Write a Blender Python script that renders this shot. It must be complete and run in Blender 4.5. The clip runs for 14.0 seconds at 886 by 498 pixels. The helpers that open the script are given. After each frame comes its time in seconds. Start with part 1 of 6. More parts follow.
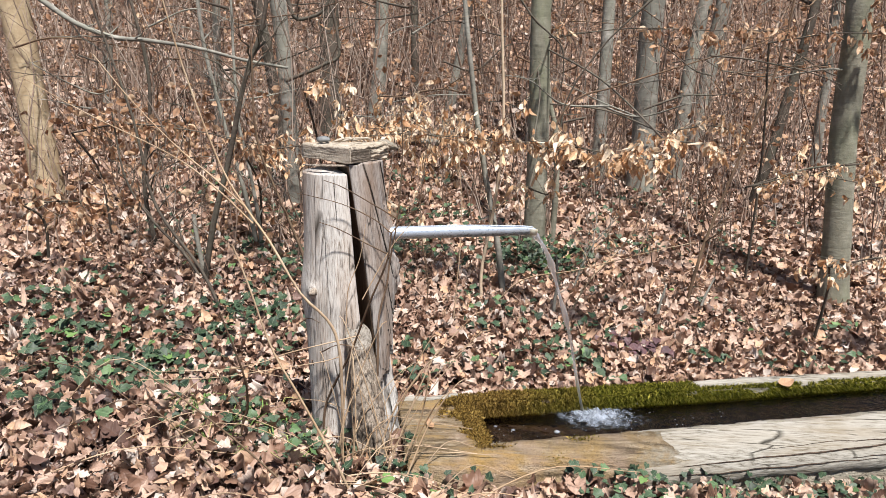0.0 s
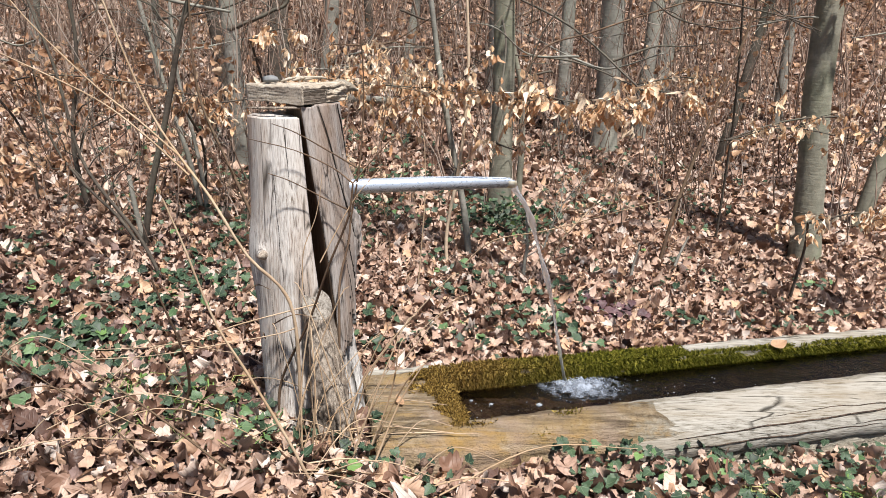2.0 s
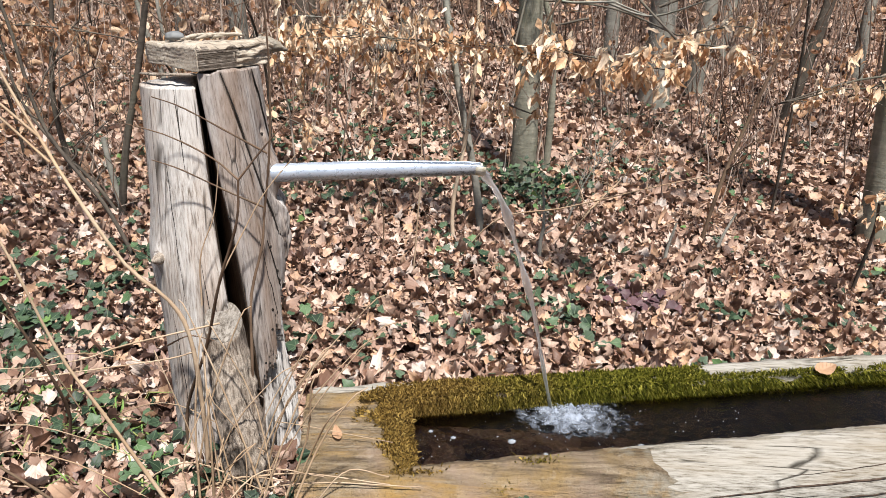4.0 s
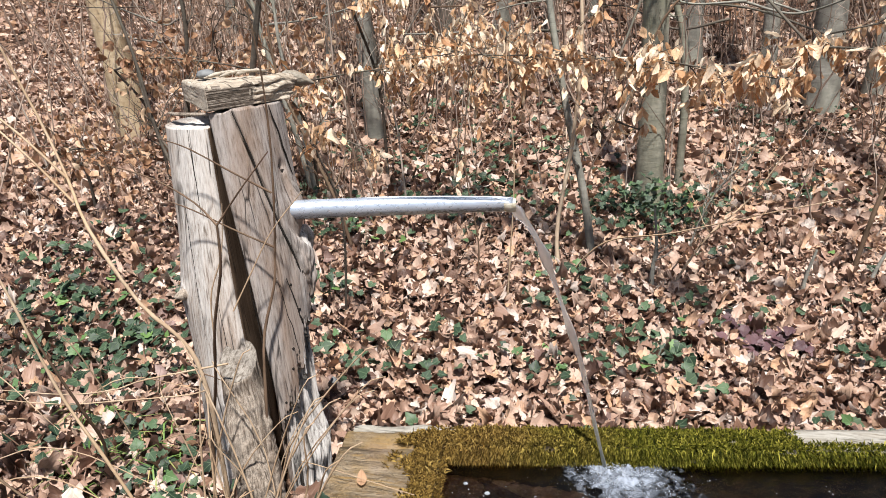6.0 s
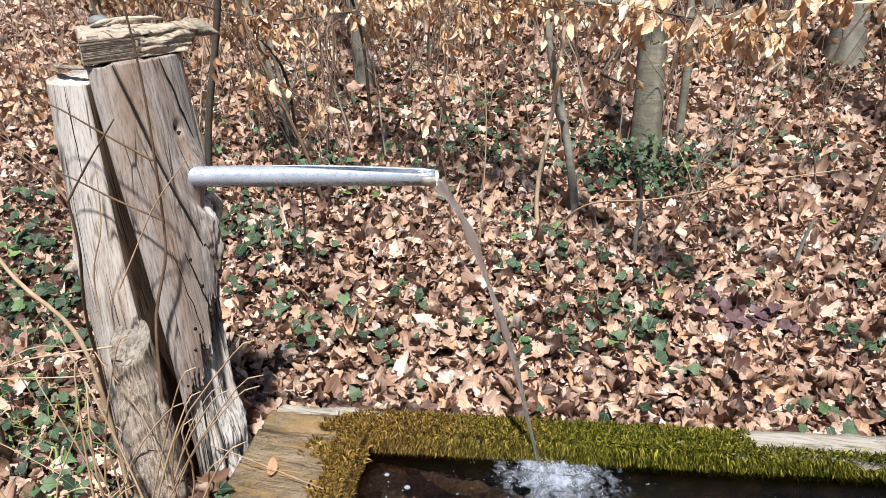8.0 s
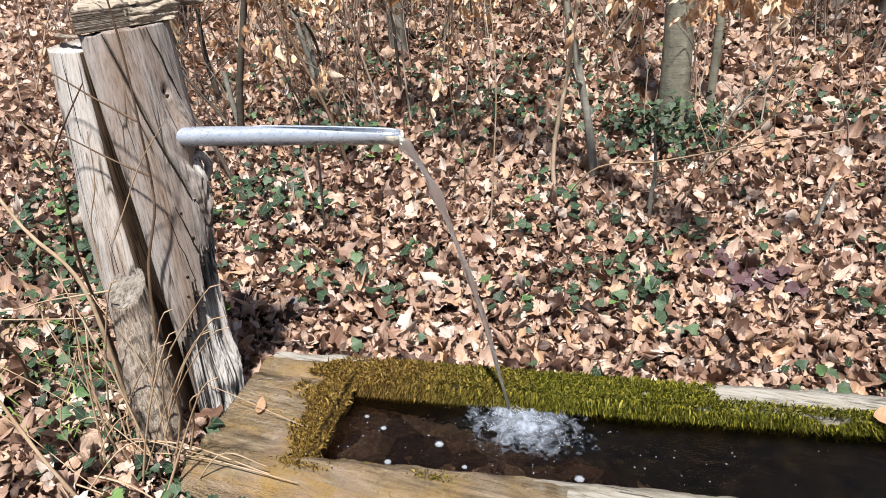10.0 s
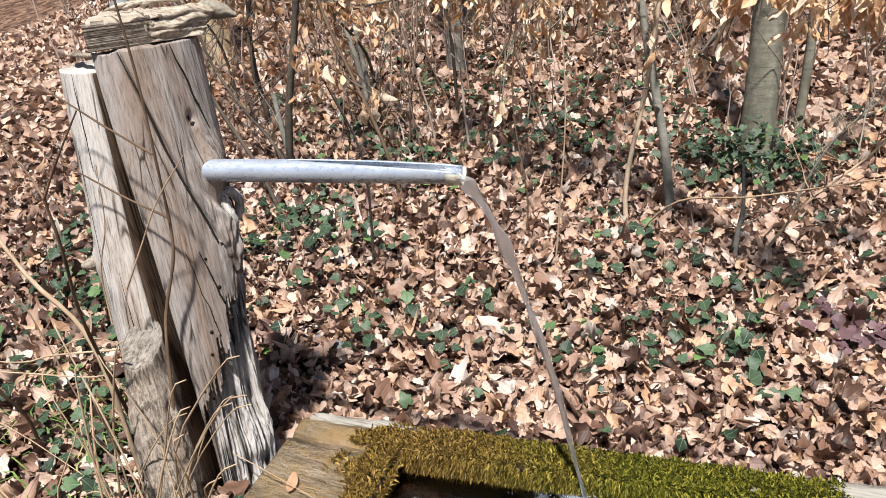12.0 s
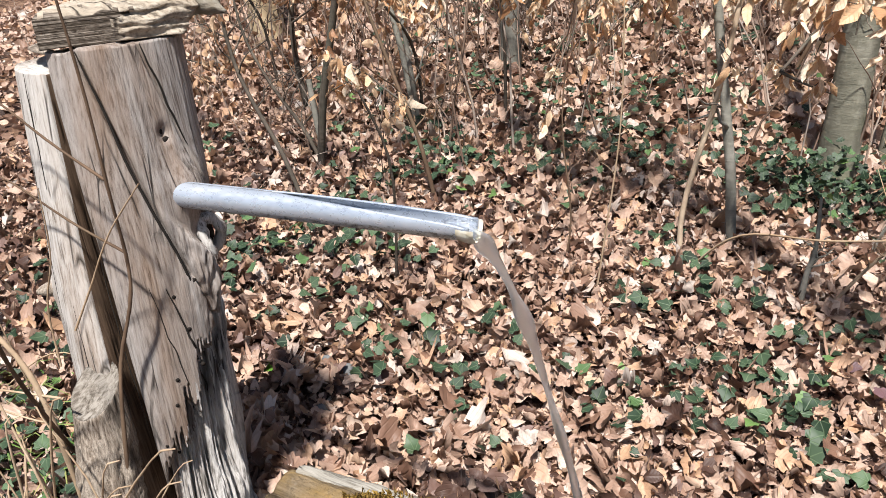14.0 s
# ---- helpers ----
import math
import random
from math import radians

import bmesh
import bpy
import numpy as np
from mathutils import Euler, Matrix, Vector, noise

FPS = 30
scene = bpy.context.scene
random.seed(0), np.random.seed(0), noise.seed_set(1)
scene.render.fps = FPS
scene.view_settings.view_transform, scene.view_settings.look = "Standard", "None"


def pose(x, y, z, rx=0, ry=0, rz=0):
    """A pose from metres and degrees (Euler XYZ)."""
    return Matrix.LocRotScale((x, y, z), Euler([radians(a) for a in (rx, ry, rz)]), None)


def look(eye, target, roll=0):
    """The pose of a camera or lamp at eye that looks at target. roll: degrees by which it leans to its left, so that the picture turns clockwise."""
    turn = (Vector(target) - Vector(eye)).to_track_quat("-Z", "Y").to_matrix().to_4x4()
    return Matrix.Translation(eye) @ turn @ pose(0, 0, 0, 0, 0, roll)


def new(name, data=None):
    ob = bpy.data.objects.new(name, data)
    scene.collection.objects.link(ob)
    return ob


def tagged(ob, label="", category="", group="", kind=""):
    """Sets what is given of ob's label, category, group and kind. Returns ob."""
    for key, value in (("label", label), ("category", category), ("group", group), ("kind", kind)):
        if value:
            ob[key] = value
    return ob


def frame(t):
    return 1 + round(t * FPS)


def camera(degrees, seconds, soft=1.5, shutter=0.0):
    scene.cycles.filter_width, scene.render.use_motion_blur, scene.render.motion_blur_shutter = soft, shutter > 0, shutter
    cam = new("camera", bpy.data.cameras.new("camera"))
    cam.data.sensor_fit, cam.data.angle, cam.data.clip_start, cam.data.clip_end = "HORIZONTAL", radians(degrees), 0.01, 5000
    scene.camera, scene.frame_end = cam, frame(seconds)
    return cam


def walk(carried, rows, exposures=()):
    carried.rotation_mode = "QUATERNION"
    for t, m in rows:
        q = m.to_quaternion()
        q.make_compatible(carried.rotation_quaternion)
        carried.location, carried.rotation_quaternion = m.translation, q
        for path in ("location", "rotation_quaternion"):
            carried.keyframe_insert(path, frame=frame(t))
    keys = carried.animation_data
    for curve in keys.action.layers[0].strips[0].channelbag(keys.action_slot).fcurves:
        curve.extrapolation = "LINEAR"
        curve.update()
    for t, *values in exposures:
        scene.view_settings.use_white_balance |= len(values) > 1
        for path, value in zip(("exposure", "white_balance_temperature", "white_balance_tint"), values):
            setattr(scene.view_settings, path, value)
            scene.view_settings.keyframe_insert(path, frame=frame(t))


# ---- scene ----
cam = camera(63.0, 14.0, 0.5)
PATH = [
    (0, (0.012, 0.056, 1.651), (-0.007, 2.005, 1.204), -0.5),
    (0.5, (0.04, 0.061, 1.628), (0.11, 2.006, 1.167), -0.4),
    (1, (0.026, 0.149, 1.599), (0.107, 2.087, 1.115), -0.4),
    (1.5, (-0.016, 0.287, 1.597), (0.082, 2.221, 1.098), -0.1),
    (2, (-0.033, 0.342, 1.543), (0.07, 2.267, 1.009), -0.5),
    (2.2, (0.027, 0.38, 1.545), (0.118, 2.303, 1.004), -0.5),
    (4.3, (0.288, 0.888, 1.552), (0.21, 2.767, 0.871), -0.6),
    (4.5, (0.286, 0.914, 1.546), (0.208, 2.792, 0.863), -0.3),
    (5, (0.391, 0.974, 1.561), (0.233, 2.85, 0.885), -0.7),
    (5.5, (0.554, 1.028, 1.571), (0.156, 2.874, 0.912), -3.1),
    (6, (0.632, 1.044, 1.576), (0.097, 2.863, 0.94), -4.4),
    (6.5, (0.682, 1.107, 1.569), (0.131, 2.926, 0.945), -4.4),
    (7, (0.722, 1.243, 1.551), (0.177, 3.061, 0.918), -4.3),
    (7.5, (0.723, 1.322, 1.579), (0.181, 3.131, 0.92), -4.3),
    (8, (0.809, 1.306, 1.575), (0.221, 3.05, 0.793), -3.6),
    (8.5, (0.938, 1.267, 1.582), (0.22, 2.939, 0.752), -4.7),
    (8.7, (0.966, 1.27, 1.579), (0.243, 2.93, 0.73), -4.8),
    (10.8, (1.062, 1.333, 1.57), (0.292, 2.973, 0.723), -6.0),
    (11, (1.018, 1.351, 1.584), (0.232, 2.993, 0.755), -5.7),
    (11.5, (0.937, 1.415, 1.554), (0.088, 3.036, 0.747), -5.9),
    (12, (0.908, 1.547, 1.524), (0.027, 3.158, 0.733), -6.1),
    (12.5, (0.862, 1.695, 1.507), (-0.034, 3.29, 0.7), -5.7),
    (13, (0.81, 1.714, 1.531), (-0.076, 3.299, 0.693), -5.5),
    (13.5, (0.799, 1.758, 1.547), (-0.084, 3.341, 0.702), -5.1),
    (14, (0.829, 1.841, 1.543), (-0.159, 3.368, 0.709), -3.5),
]
walk(cam, [(t, look(eye, target, roll)) for t, eye, target, roll in PATH])
# ---------------------------------------------------------------- light
SUN_EL, SUN_DIR = radians(64), Vector((0.42, -0.908, 0)).normalized()
to_sun = Vector((SUN_DIR.x * math.cos(SUN_EL), SUN_DIR.y * math.cos(SUN_EL), math.sin(SUN_EL)))
world = bpy.data.worlds.new("sky")
scene.world = world
world.use_nodes = True
wn = world.node_tree
sky = wn.nodes.new("ShaderNodeTexSky")
sky.sky_type, sky.sun_disc = "NISHITA", False
sky.sun_elevation, sky.sun_rotation = SUN_EL, math.atan2(SUN_DIR.x, SUN_DIR.y)
wn.links.new(sky.outputs[0], wn.nodes["Background"].inputs[0])
wn.nodes["Background"].inputs[1].default_value = 0.054
sun = new("sun", bpy.data.lights.new("sun", "SUN"))
sun.data.energy, sun.data.angle, sun.data.color = 5.4, radians(3.0), (1.0, 0.965, 0.92)
sun.matrix_world = look(to_sun * 30, (0, 0, 0))
scene.view_settings.exposure = 0.80


# ---------------------------------------------------------------- node helpers
class Mat:
    """A principled material with a few shorthands for its nodes."""

    def __init__(self, name, rough=0.8, metal=0.0, spec=0.3):
        self.m = bpy.data.materials.new(name)
        self.m.use_nodes = True
        self.t = self.m.node_tree
        self.b = self.t.nodes["Principled BSDF"]
        self.b.inputs["Roughness"].default_value = rough
        self.b.inputs["Metallic"].default_value = metal
        self.b.inputs["Specular IOR Level"].default_value = spec

    def put(self, socket, value):
        if isinstance(value, bpy.types.NodeSocket):
            self.t.links.new(value, socket)
        else:
            socket.default_value = value

    def coords(self, which="Object", scale=(1, 1, 1), rot=(0, 0, 0)):
        c = self.t.nodes.new("ShaderNodeTexCoord")
        m = self.t.nodes.new("ShaderNodeMapping")
        m.inputs["Scale"].default_value = scale
        m.inputs["Rotation"].default_value = rot
        self.t.links.new(c.outputs[which], m.inputs["Vector"])
        return m.outputs[0]

    def noise(self, vec, scale, detail=4.0, rough=0.55, distort=0.0):
        n = self.t.nodes.new("ShaderNodeTexNoise")
        self.put(n.inputs["Vector"], vec)
        for key, v in (("Scale", scale), ("Detail", detail), ("Roughness", rough), ("Distortion", distort)):
            n.inputs[key].default_value = v
        return n.outputs["Fac"]

    def voronoi(self, vec, scale, feature="F1", out="Distance"):
        n = self.t.nodes.new("ShaderNodeTexVoronoi")
        n.feature = feature
        self.put(n.inputs["Vector"], vec)
        n.inputs["Scale"].default_value = scale
        return n.outputs[out]

    def ramp(self, fac, stops, interp="LINEAR"):
        n = self.t.nodes.new("ShaderNodeValToRGB")
        n.color_ramp.interpolation = interp
        e = n.color_ramp.elements
        while len(e) < len(stops):
            e.new(0.5)
        for el, (p, c) in zip(e, stops):
            el.position = p
            el.color = (*c, 1) if isinstance(c, tuple) else (c, c, c, 1)
        self.put(n.inputs[0], fac)
        return n.outputs[0]

    def mix(self, fac, a, b, mode="MIX"):
        n = self.t.nodes.new("ShaderNodeMix")
        n.data_type, n.blend_type = "RGBA", mode
        self.put(n.inputs[0], fac)
        for sock, v in ((n.inputs[6], a), (n.inputs[7], b)):
            self.put(sock, (*v, 1) if isinstance(v, tuple) else v)
        return n.outputs[2]

    def math(self, op, a, b=0.0, clamp=False):
        n = self.t.nodes.new("ShaderNodeMath")
        n.operation, n.use_clamp = op, clamp
        self.put(n.inputs[0], a)
        self.put(n.inputs[1], b)
        return n.outputs[0]

    def split(self, vec):
        n = self.t.nodes.new("ShaderNodeSeparateXYZ")
        self.put(n.inputs[0], vec)
        return n.outputs

    def island(self):
        return self.t.nodes.new("ShaderNodeNewGeometry").outputs["Random Per Island"]

    def chance(self):
        return self.t.nodes.new("ShaderNodeObjectInfo").outputs["Random"]

    def color(self, c):
        self.put(self.b.inputs["Base Color"], (*c, 1) if isinstance(c, tuple) else c)
        return self

    def rough(self, v):
        self.put(self.b.inputs["Roughness"], v)
        return self

    def bump(self, height, strength=0.5, dist=0.01):
        n = self.t.nodes.new("ShaderNodeBump")
        n.inputs["Strength"].default_value, n.inputs["Distance"].default_value = strength, dist
        self.put(n.inputs["Height"], height)
        self.t.links.new(n.outputs[0], self.b.inputs["Normal"])
        return self

    def thin(self, share, color):
        """Lets some light through, as leaves do."""
        tr = self.t.nodes.new("ShaderNodeBsdfTranslucent")
        self.put(tr.inputs["Color"], color)
        mx = self.t.nodes.new("ShaderNodeMixShader")
        mx.inputs[0].default_value = share
        self.t.links.new(self.b.outputs[0], mx.inputs[1])
        self.t.links.new(tr.outputs[0], mx.inputs[2])
        self.t.links.new(mx.outputs[0], self.t.nodes["Material Output"].inputs["Surface"])
        return self


# ---------------------------------------------------------------- materials
def weathered(name, grain, dark, mid, pale, warm, scale=1.0, checks=0.045, relief=0.45, streaky=0.75, crackle=0.0, stain=0.0):
    """Barkless weathered timber, with its grain along one axis of the object."""
    m = Mat(name, 0.85, spec=0.2)
    s = [210.0 * scale] * 3
    s[grain] = 4.5 * scale
    fine = m.noise(m.coords(scale=tuple(s)), 1.0, 6, 0.65)
    s2 = [16.0 * scale] * 3
    s2[grain] = 0.7 * scale
    streak = m.noise(m.coords(scale=tuple(s2)), 1.0, 4, 0.6, 0.4)
    patch = m.noise(m.coords(), 5.5 * scale, 4, 0.6)
    base = m.ramp(fine, [(0.36, dark), (0.45, mid), (0.60, pale)])
    base = m.mix(m.ramp(streak, [(0.46, 0.0), (0.72, streaky)]), base, warm)
    base = m.mix(m.ramp(patch, [(0.42, 0.0), (0.75, 0.6)]), base, pale)
    if stain:
        s5 = [5.0] * 3
        s5[grain] = 1.3
        blot = m.noise(m.coords(scale=tuple(s5)), 1.0, 5, 0.62, 0.5)
        base = m.mix(m.ramp(blot, [(0.44, 0.0), (0.66, stain)]), base, m.mix(1.0, base, (0.66, 0.50, 0.38), "MULTIPLY"))
    s3 = [26.0 * scale] * 3
    s3[grain] = 1.0 * scale
    crack = m.ramp(m.voronoi(m.coords(scale=tuple(s3)), 1.0, "DISTANCE_TO_EDGE"), [(0.0, 0.0), (checks, 1.0)])
    gate = m.ramp(m.noise(m.coords(), 7.0 * scale, 2), [(0.5, 1.0), (0.62, 0.0)])
    crack = m.math("MAXIMUM", crack, gate)
    base = m.mix(crack, tuple(c * 0.35 for c in dark), base)
    h = m.math("ADD", m.math("MULTIPLY", fine, 0.6), m.math("MULTIPLY", crack, 0.5))
    if crackle:
        s4 = [300.0] * 3
        s4[grain] = 120.0
        net = m.ramp(m.voronoi(m.coords(scale=tuple(s4)), 1.0, "DISTANCE_TO_EDGE"), [(0.0, 0.0), (0.06, 1.0)])
        where = m.ramp(m.noise(m.coords(), 24.0, 4), [(0.44, 1.0), (0.62, 0.3)])
        net = m.math("MAXIMUM", net, where)
        base = m.mix(m.math("MULTIPLY", m.math("SUBTRACT", 1.0, net), crackle), base, tuple(c * 0.6 for c in dark))
        h = m.math("ADD", h, m.math("MULTIPLY", net, 0.10))
    m.color(base)
    m.bump(h, relief, 0.006)
    return m


BLEACHED = weathered("bleached_wood", 2, (0.17, 0.14, 0.115), (0.385, 0.35, 0.318), (0.55, 0.522, 0.495), (0.32, 0.245, 0.19), 1.0, 0.04, 0.8, 0.6, 0.0, 0.6).m
POST = weathered("grey_weathered_wood", 2, (0.095, 0.08, 0.072), (0.25, 0.224, 0.208), (0.37, 0.345, 0.33), (0.23, 0.162, 0.118), 1.0, 0.03, 0.8, 0.65, 0.22, 0.9).m
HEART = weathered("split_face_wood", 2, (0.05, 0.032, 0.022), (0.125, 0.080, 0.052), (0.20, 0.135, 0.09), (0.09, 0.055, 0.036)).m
STUB = weathered("stub_wood", 2, (0.045, 0.034, 0.026), (0.185, 0.147, 0.114), (0.38, 0.325, 0.27), (0.105, 0.066, 0.042), 1.1, 0.12, 1.0, 0.75, 0.7).m
TORN = weathered("torn_grey_wood", 2, (0.04, 0.033, 0.028), (0.33, 0.31, 0.295), (0.58, 0.56, 0.54), (0.22, 0.17, 0.13), 0.8, 0.12, 1.0, 0.5).m
CUT = weathered("sawn_face_wood", 1, (0.06, 0.048, 0.038), (0.14, 0.12, 0.10), (0.26, 0.235, 0.205), (0.14, 0.10, 0.07), 0.7, 0.04, 0.8).m
CAPW = weathered("cap_wood", 0, (0.13, 0.10, 0.07), (0.31, 0.262, 0.205), (0.44, 0.39, 0.325), (0.26, 0.195, 0.14), 0.8, 0.01).m
CAPB = weathered("broken_cap_wood", 0, (0.07, 0.052, 0.038), (0.25, 0.205, 0.155), (0.43, 0.375, 0.305), (0.18, 0.125, 0.08), 0.6, 0.05, 1.0).m


def end_grain():
    m = Mat("cap_end_grain", 0.9, spec=0.15)
    line = m.noise(m.coords(scale=(5, 5, 330)), 1.0, 3, 0.6)
    spot = m.noise(m.coords(), 60.0, 4, 0.65)
    base = m.ramp(line, [(0.40, (0.045, 0.035, 0.026)), (0.52, (0.165, 0.135, 0.11)), (0.66, (0.30, 0.26, 0.215))])
    m.color(m.mix(m.ramp(spot, [(0.5, 0.0), (0.68, 0.8)]), base, (0.045, 0.034, 0.025)))
    return m.bump(m.math("ADD", line, spot), 0.9, 0.006).m


CAPEND = end_grain()
SLAB = weathered("pale_slab_wood", 0, (0.085, 0.073, 0.056), (0.215, 0.198, 0.168), (0.31, 0.292, 0.258), (0.19, 0.15, 0.10), 0.9, 0.03, 0.9, 0.8).m


def trough_wood():
    m = Mat("wet_trough_wood", 0.65, spec=0.35)
    fine = m.noise(m.coords(scale=(5, 42, 42)), 1.0, 7, 0.72, 0.6)
    base = m.ramp(fine, [(0.28, (0.060, 0.043, 0.027)), (0.48, (0.21, 0.155, 0.098)), (0.68, (0.36, 0.29, 0.20))])
    algae = m.noise(m.coords(), 7.0, 5, 0.65)
    base = m.mix(m.ramp(algae, [(0.40, 0.0), (0.62, 0.65)]), base, (0.30, 0.19, 0.06))
    stain = m.noise(m.coords(), 17.0, 4, 0.7)
    base = m.mix(m.ramp(stain, [(0.55, 0.0), (0.7, 0.6)]), base, (0.42, 0.35, 0.26))
    streak = m.noise(m.coords(scale=(1.6, 17, 17)), 1.0, 7, 0.72, 0.9)
    base = m.mix(m.ramp(streak, [(0.36, 0.85), (0.46, 0.0)]), base, (0.055, 0.036, 0.018))
    base = m.mix(m.ramp(streak, [(0.54, 0.0), (0.64, 0.7)]), base, (0.34, 0.20, 0.050))
    pit = m.noise(m.coords(), 70.0, 5, 0.75)
    base = m.mix(m.ramp(pit, [(0.34, 0.5), (0.44, 0.0)]), base, (0.05, 0.034, 0.02))
    base = m.mix(m.ramp(m.noise(m.coords(), 4.0, 5, 0.6), [(0.52, 0.0), (0.66, 0.6)]), base, (0.30, 0.215, 0.165))
    x = m.split(m.coords())[0]
    edge = m.math("ADD", x, m.math("MULTIPLY", m.math("SUBTRACT", algae, 0.5), 1.1))
    pale = m.ramp(fine, [(0.25, (0.12, 0.105, 0.08)), (0.5, (0.29, 0.265, 0.215)), (0.75, (0.42, 0.385, 0.32))])
    base = m.mix(m.ramp(edge, [(0.86, 0.0), (1.0, 0.9)]), base, pale)
    m.color(base).rough(m.ramp(stain, [(0.3, 0.5), (0.6, 0.85)]))
    return m.bump(m.math("ADD", m.math("MULTIPLY", streak, 2.2), m.math("ADD", pit, m.math("ADD", stain, algae))), 1.0, 0.014).m


TROUGH = trough_wood()


def dry_leaf(name, stops, through_share=0.12):
    """Dead leaves: every leaf has a tone of its own, and its ribs."""
    m = Mat(name, 0.55, spec=0.45)
    tone = m.ramp(m.island(), stops)
    uv = m.t.nodes.new("ShaderNodeUVMap").outputs[0]
    u, v, _ = m.split(uv)
    rib = m.math("ABSOLUTE", u)
    side = m.math("FRACT", m.math("MULTIPLY", m.math("ADD", v, m.math("MULTIPLY", rib, -0.7)), 6.0))
    line = m.math("MINIMUM", m.math("MULTIPLY", rib, 14.0), m.math("MULTIPLY", m.math("ABSOLUTE", m.math("SUBTRACT", side, 0.5)), 7.0), True)
    spot = m.noise(m.coords(), 55.0, 4, 0.7)
    tone = m.mix(m.ramp(spot, [(0.42, 0.0), (0.72, 0.55)]), tone, m.mix(0.5, tone, (0.10, 0.05, 0.03)))
    tone = m.mix(m.math("MULTIPLY", m.math("SUBTRACT", 1.0, line), 0.3), tone, m.mix(0.6, tone, (0.12, 0.06, 0.03)))
    m.color(tone).bump(m.math("ADD", m.math("MULTIPLY", line, 0.6), spot), 0.5, 0.003)
    return m.thin(through_share, tone).m


LITTER = dry_leaf("fallen_leaves", [(0.0, (0.075, 0.036, 0.024)), (0.14, (0.21, 0.118, 0.08)), (0.32, (0.36, 0.235, 0.175)), (0.60, (0.485, 0.345, 0.27)), (0.76, (0.48, 0.295, 0.18)), (0.90, (0.58, 0.445, 0.365)), (1.0, (0.53, 0.46, 0.41))])
# Darkened copy of the fallen-leaf tones, with shade put into the colour
SHADELEAF = dry_leaf("shaded_fallen_leaves", [(0.0, (0.025, 0.012, 0.010)), (0.5, (0.075, 0.040, 0.030)), (0.85, (0.16, 0.095, 0.078)), (1.0, (0.27, 0.19, 0.17))])
PURPLE = dry_leaf("purple_leaves", [(0.0, (0.06, 0.03, 0.04)), (0.5, (0.10, 0.05, 0.06)), (1.0, (0.16, 0.09, 0.10))])
HANGING = dry_leaf("hanging_beech_leaves", [(0.0, (0.48, 0.25, 0.12)), (0.25, (0.70, 0.44, 0.25)), (0.55, (0.83, 0.62, 0.42)), (1.0, (0.90, 0.78, 0.62))], 0.30)
RUSSET = dry_leaf("russet_beech_leaves", [(0.0, (0.22, 0.105, 0.055)), (0.4, (0.38, 0.21, 0.115)), (0.75, (0.54, 0.345, 0.21)), (1.0, (0.70, 0.53, 0.37))], 0.25)


def ivy_material():
    m = Mat("ivy_leaf", 0.52, spec=0.35)
    tone = m.ramp(m.island(), [(0.0, (0.010, 0.022, 0.011)), (0.45, (0.028, 0.052, 0.028)), (0.85, (0.060, 0.096, 0.052)), (0.96, (0.075, 0.14, 0.05)), (1.0, (0.13, 0.22, 0.06))])
    u, v, _ = m.split(m.t.nodes.new("ShaderNodeUVMap").outputs[0])
    ang = m.math("ARCTAN2", u, m.math("ADD", v, 0.02))
    ray = m.math("ABSOLUTE", m.math("SUBTRACT", m.math("FRACT", m.math("ADD", m.math("MULTIPLY", ang, 1.15), 0.5)), 0.5))
    far = m.math("SQRT", m.math("ADD", m.math("MULTIPLY", u, u), m.math("MULTIPLY", v, v)))
    line = m.math("MULTIPLY", m.math("MULTIPLY", ray, far), 26.0, True)
    tone = m.mix(m.math("MULTIPLY", m.math("SUBTRACT", 1.0, line), 0.38), tone, (0.20, 0.27, 0.15))
    m.color(tone).bump(line, 0.35, 0.003)
    return m.thin(0.12, tone).m


IVY = ivy_material()


def soil_material():
    m = Mat("forest_soil", 0.9, spec=0.15)
    co = m.coords()
    cell = m.voronoi(co, 13.0, "F1", "Color")
    tone = m.ramp(m.split(cell)[0], [(0.0, (0.025, 0.014, 0.010)), (0.35, (0.09, 0.05, 0.034)), (0.7, (0.20, 0.12, 0.08)), (1.0, (0.30, 0.19, 0.13))])
    big = m.noise(co, 0.9, 4)
    tone = m.mix(m.ramp(big, [(0.4, 0.0), (0.75, 0.45)]), tone, (0.12, 0.065, 0.042))
    tone = m.mix(m.ramp(m.noise(co, 70.0, 3), [(0.4, 0.0), (0.7, 0.5)]), tone, (0.05, 0.03, 0.02))
    m.color(tone)
    return m.bump(m.math("ADD", m.voronoi(co, 13.0), m.noise(co, 40.0, 5)), 1.0, 0.03).m


SOIL = soil_material()


def bark(name, dark, mid, pale, lichen, ring=34.0):
    m = Mat(name, 0.85, spec=0.2)
    rings = m.noise(m.coords(scale=(7, 7, ring)), 1.0, 6, 0.7, 0.5)
    blotch = m.noise(m.coords(scale=(1, 1, 0.6)), 9.0, 5, 0.65)
    base = m.ramp(blotch, [(0.3, dark), (0.5, mid), (0.7, pale)])
    base = m.mix(m.ramp(rings, [(0.40, 0.45), (0.56, 0.0)]), base, dark)
    base = m.mix(m.ramp(m.noise(m.coords(scale=(1, 1, 0.5)), 3.5, 5), [(0.48, 0.0), (0.66, 0.75)]), base, lichen)
    base = m.mix(m.math("MULTIPLY", m.chance(), 0.25), base, mid)
    m.color(base)
    return m.bump(m.math("ADD", rings, blotch), 0.5, 0.01).m


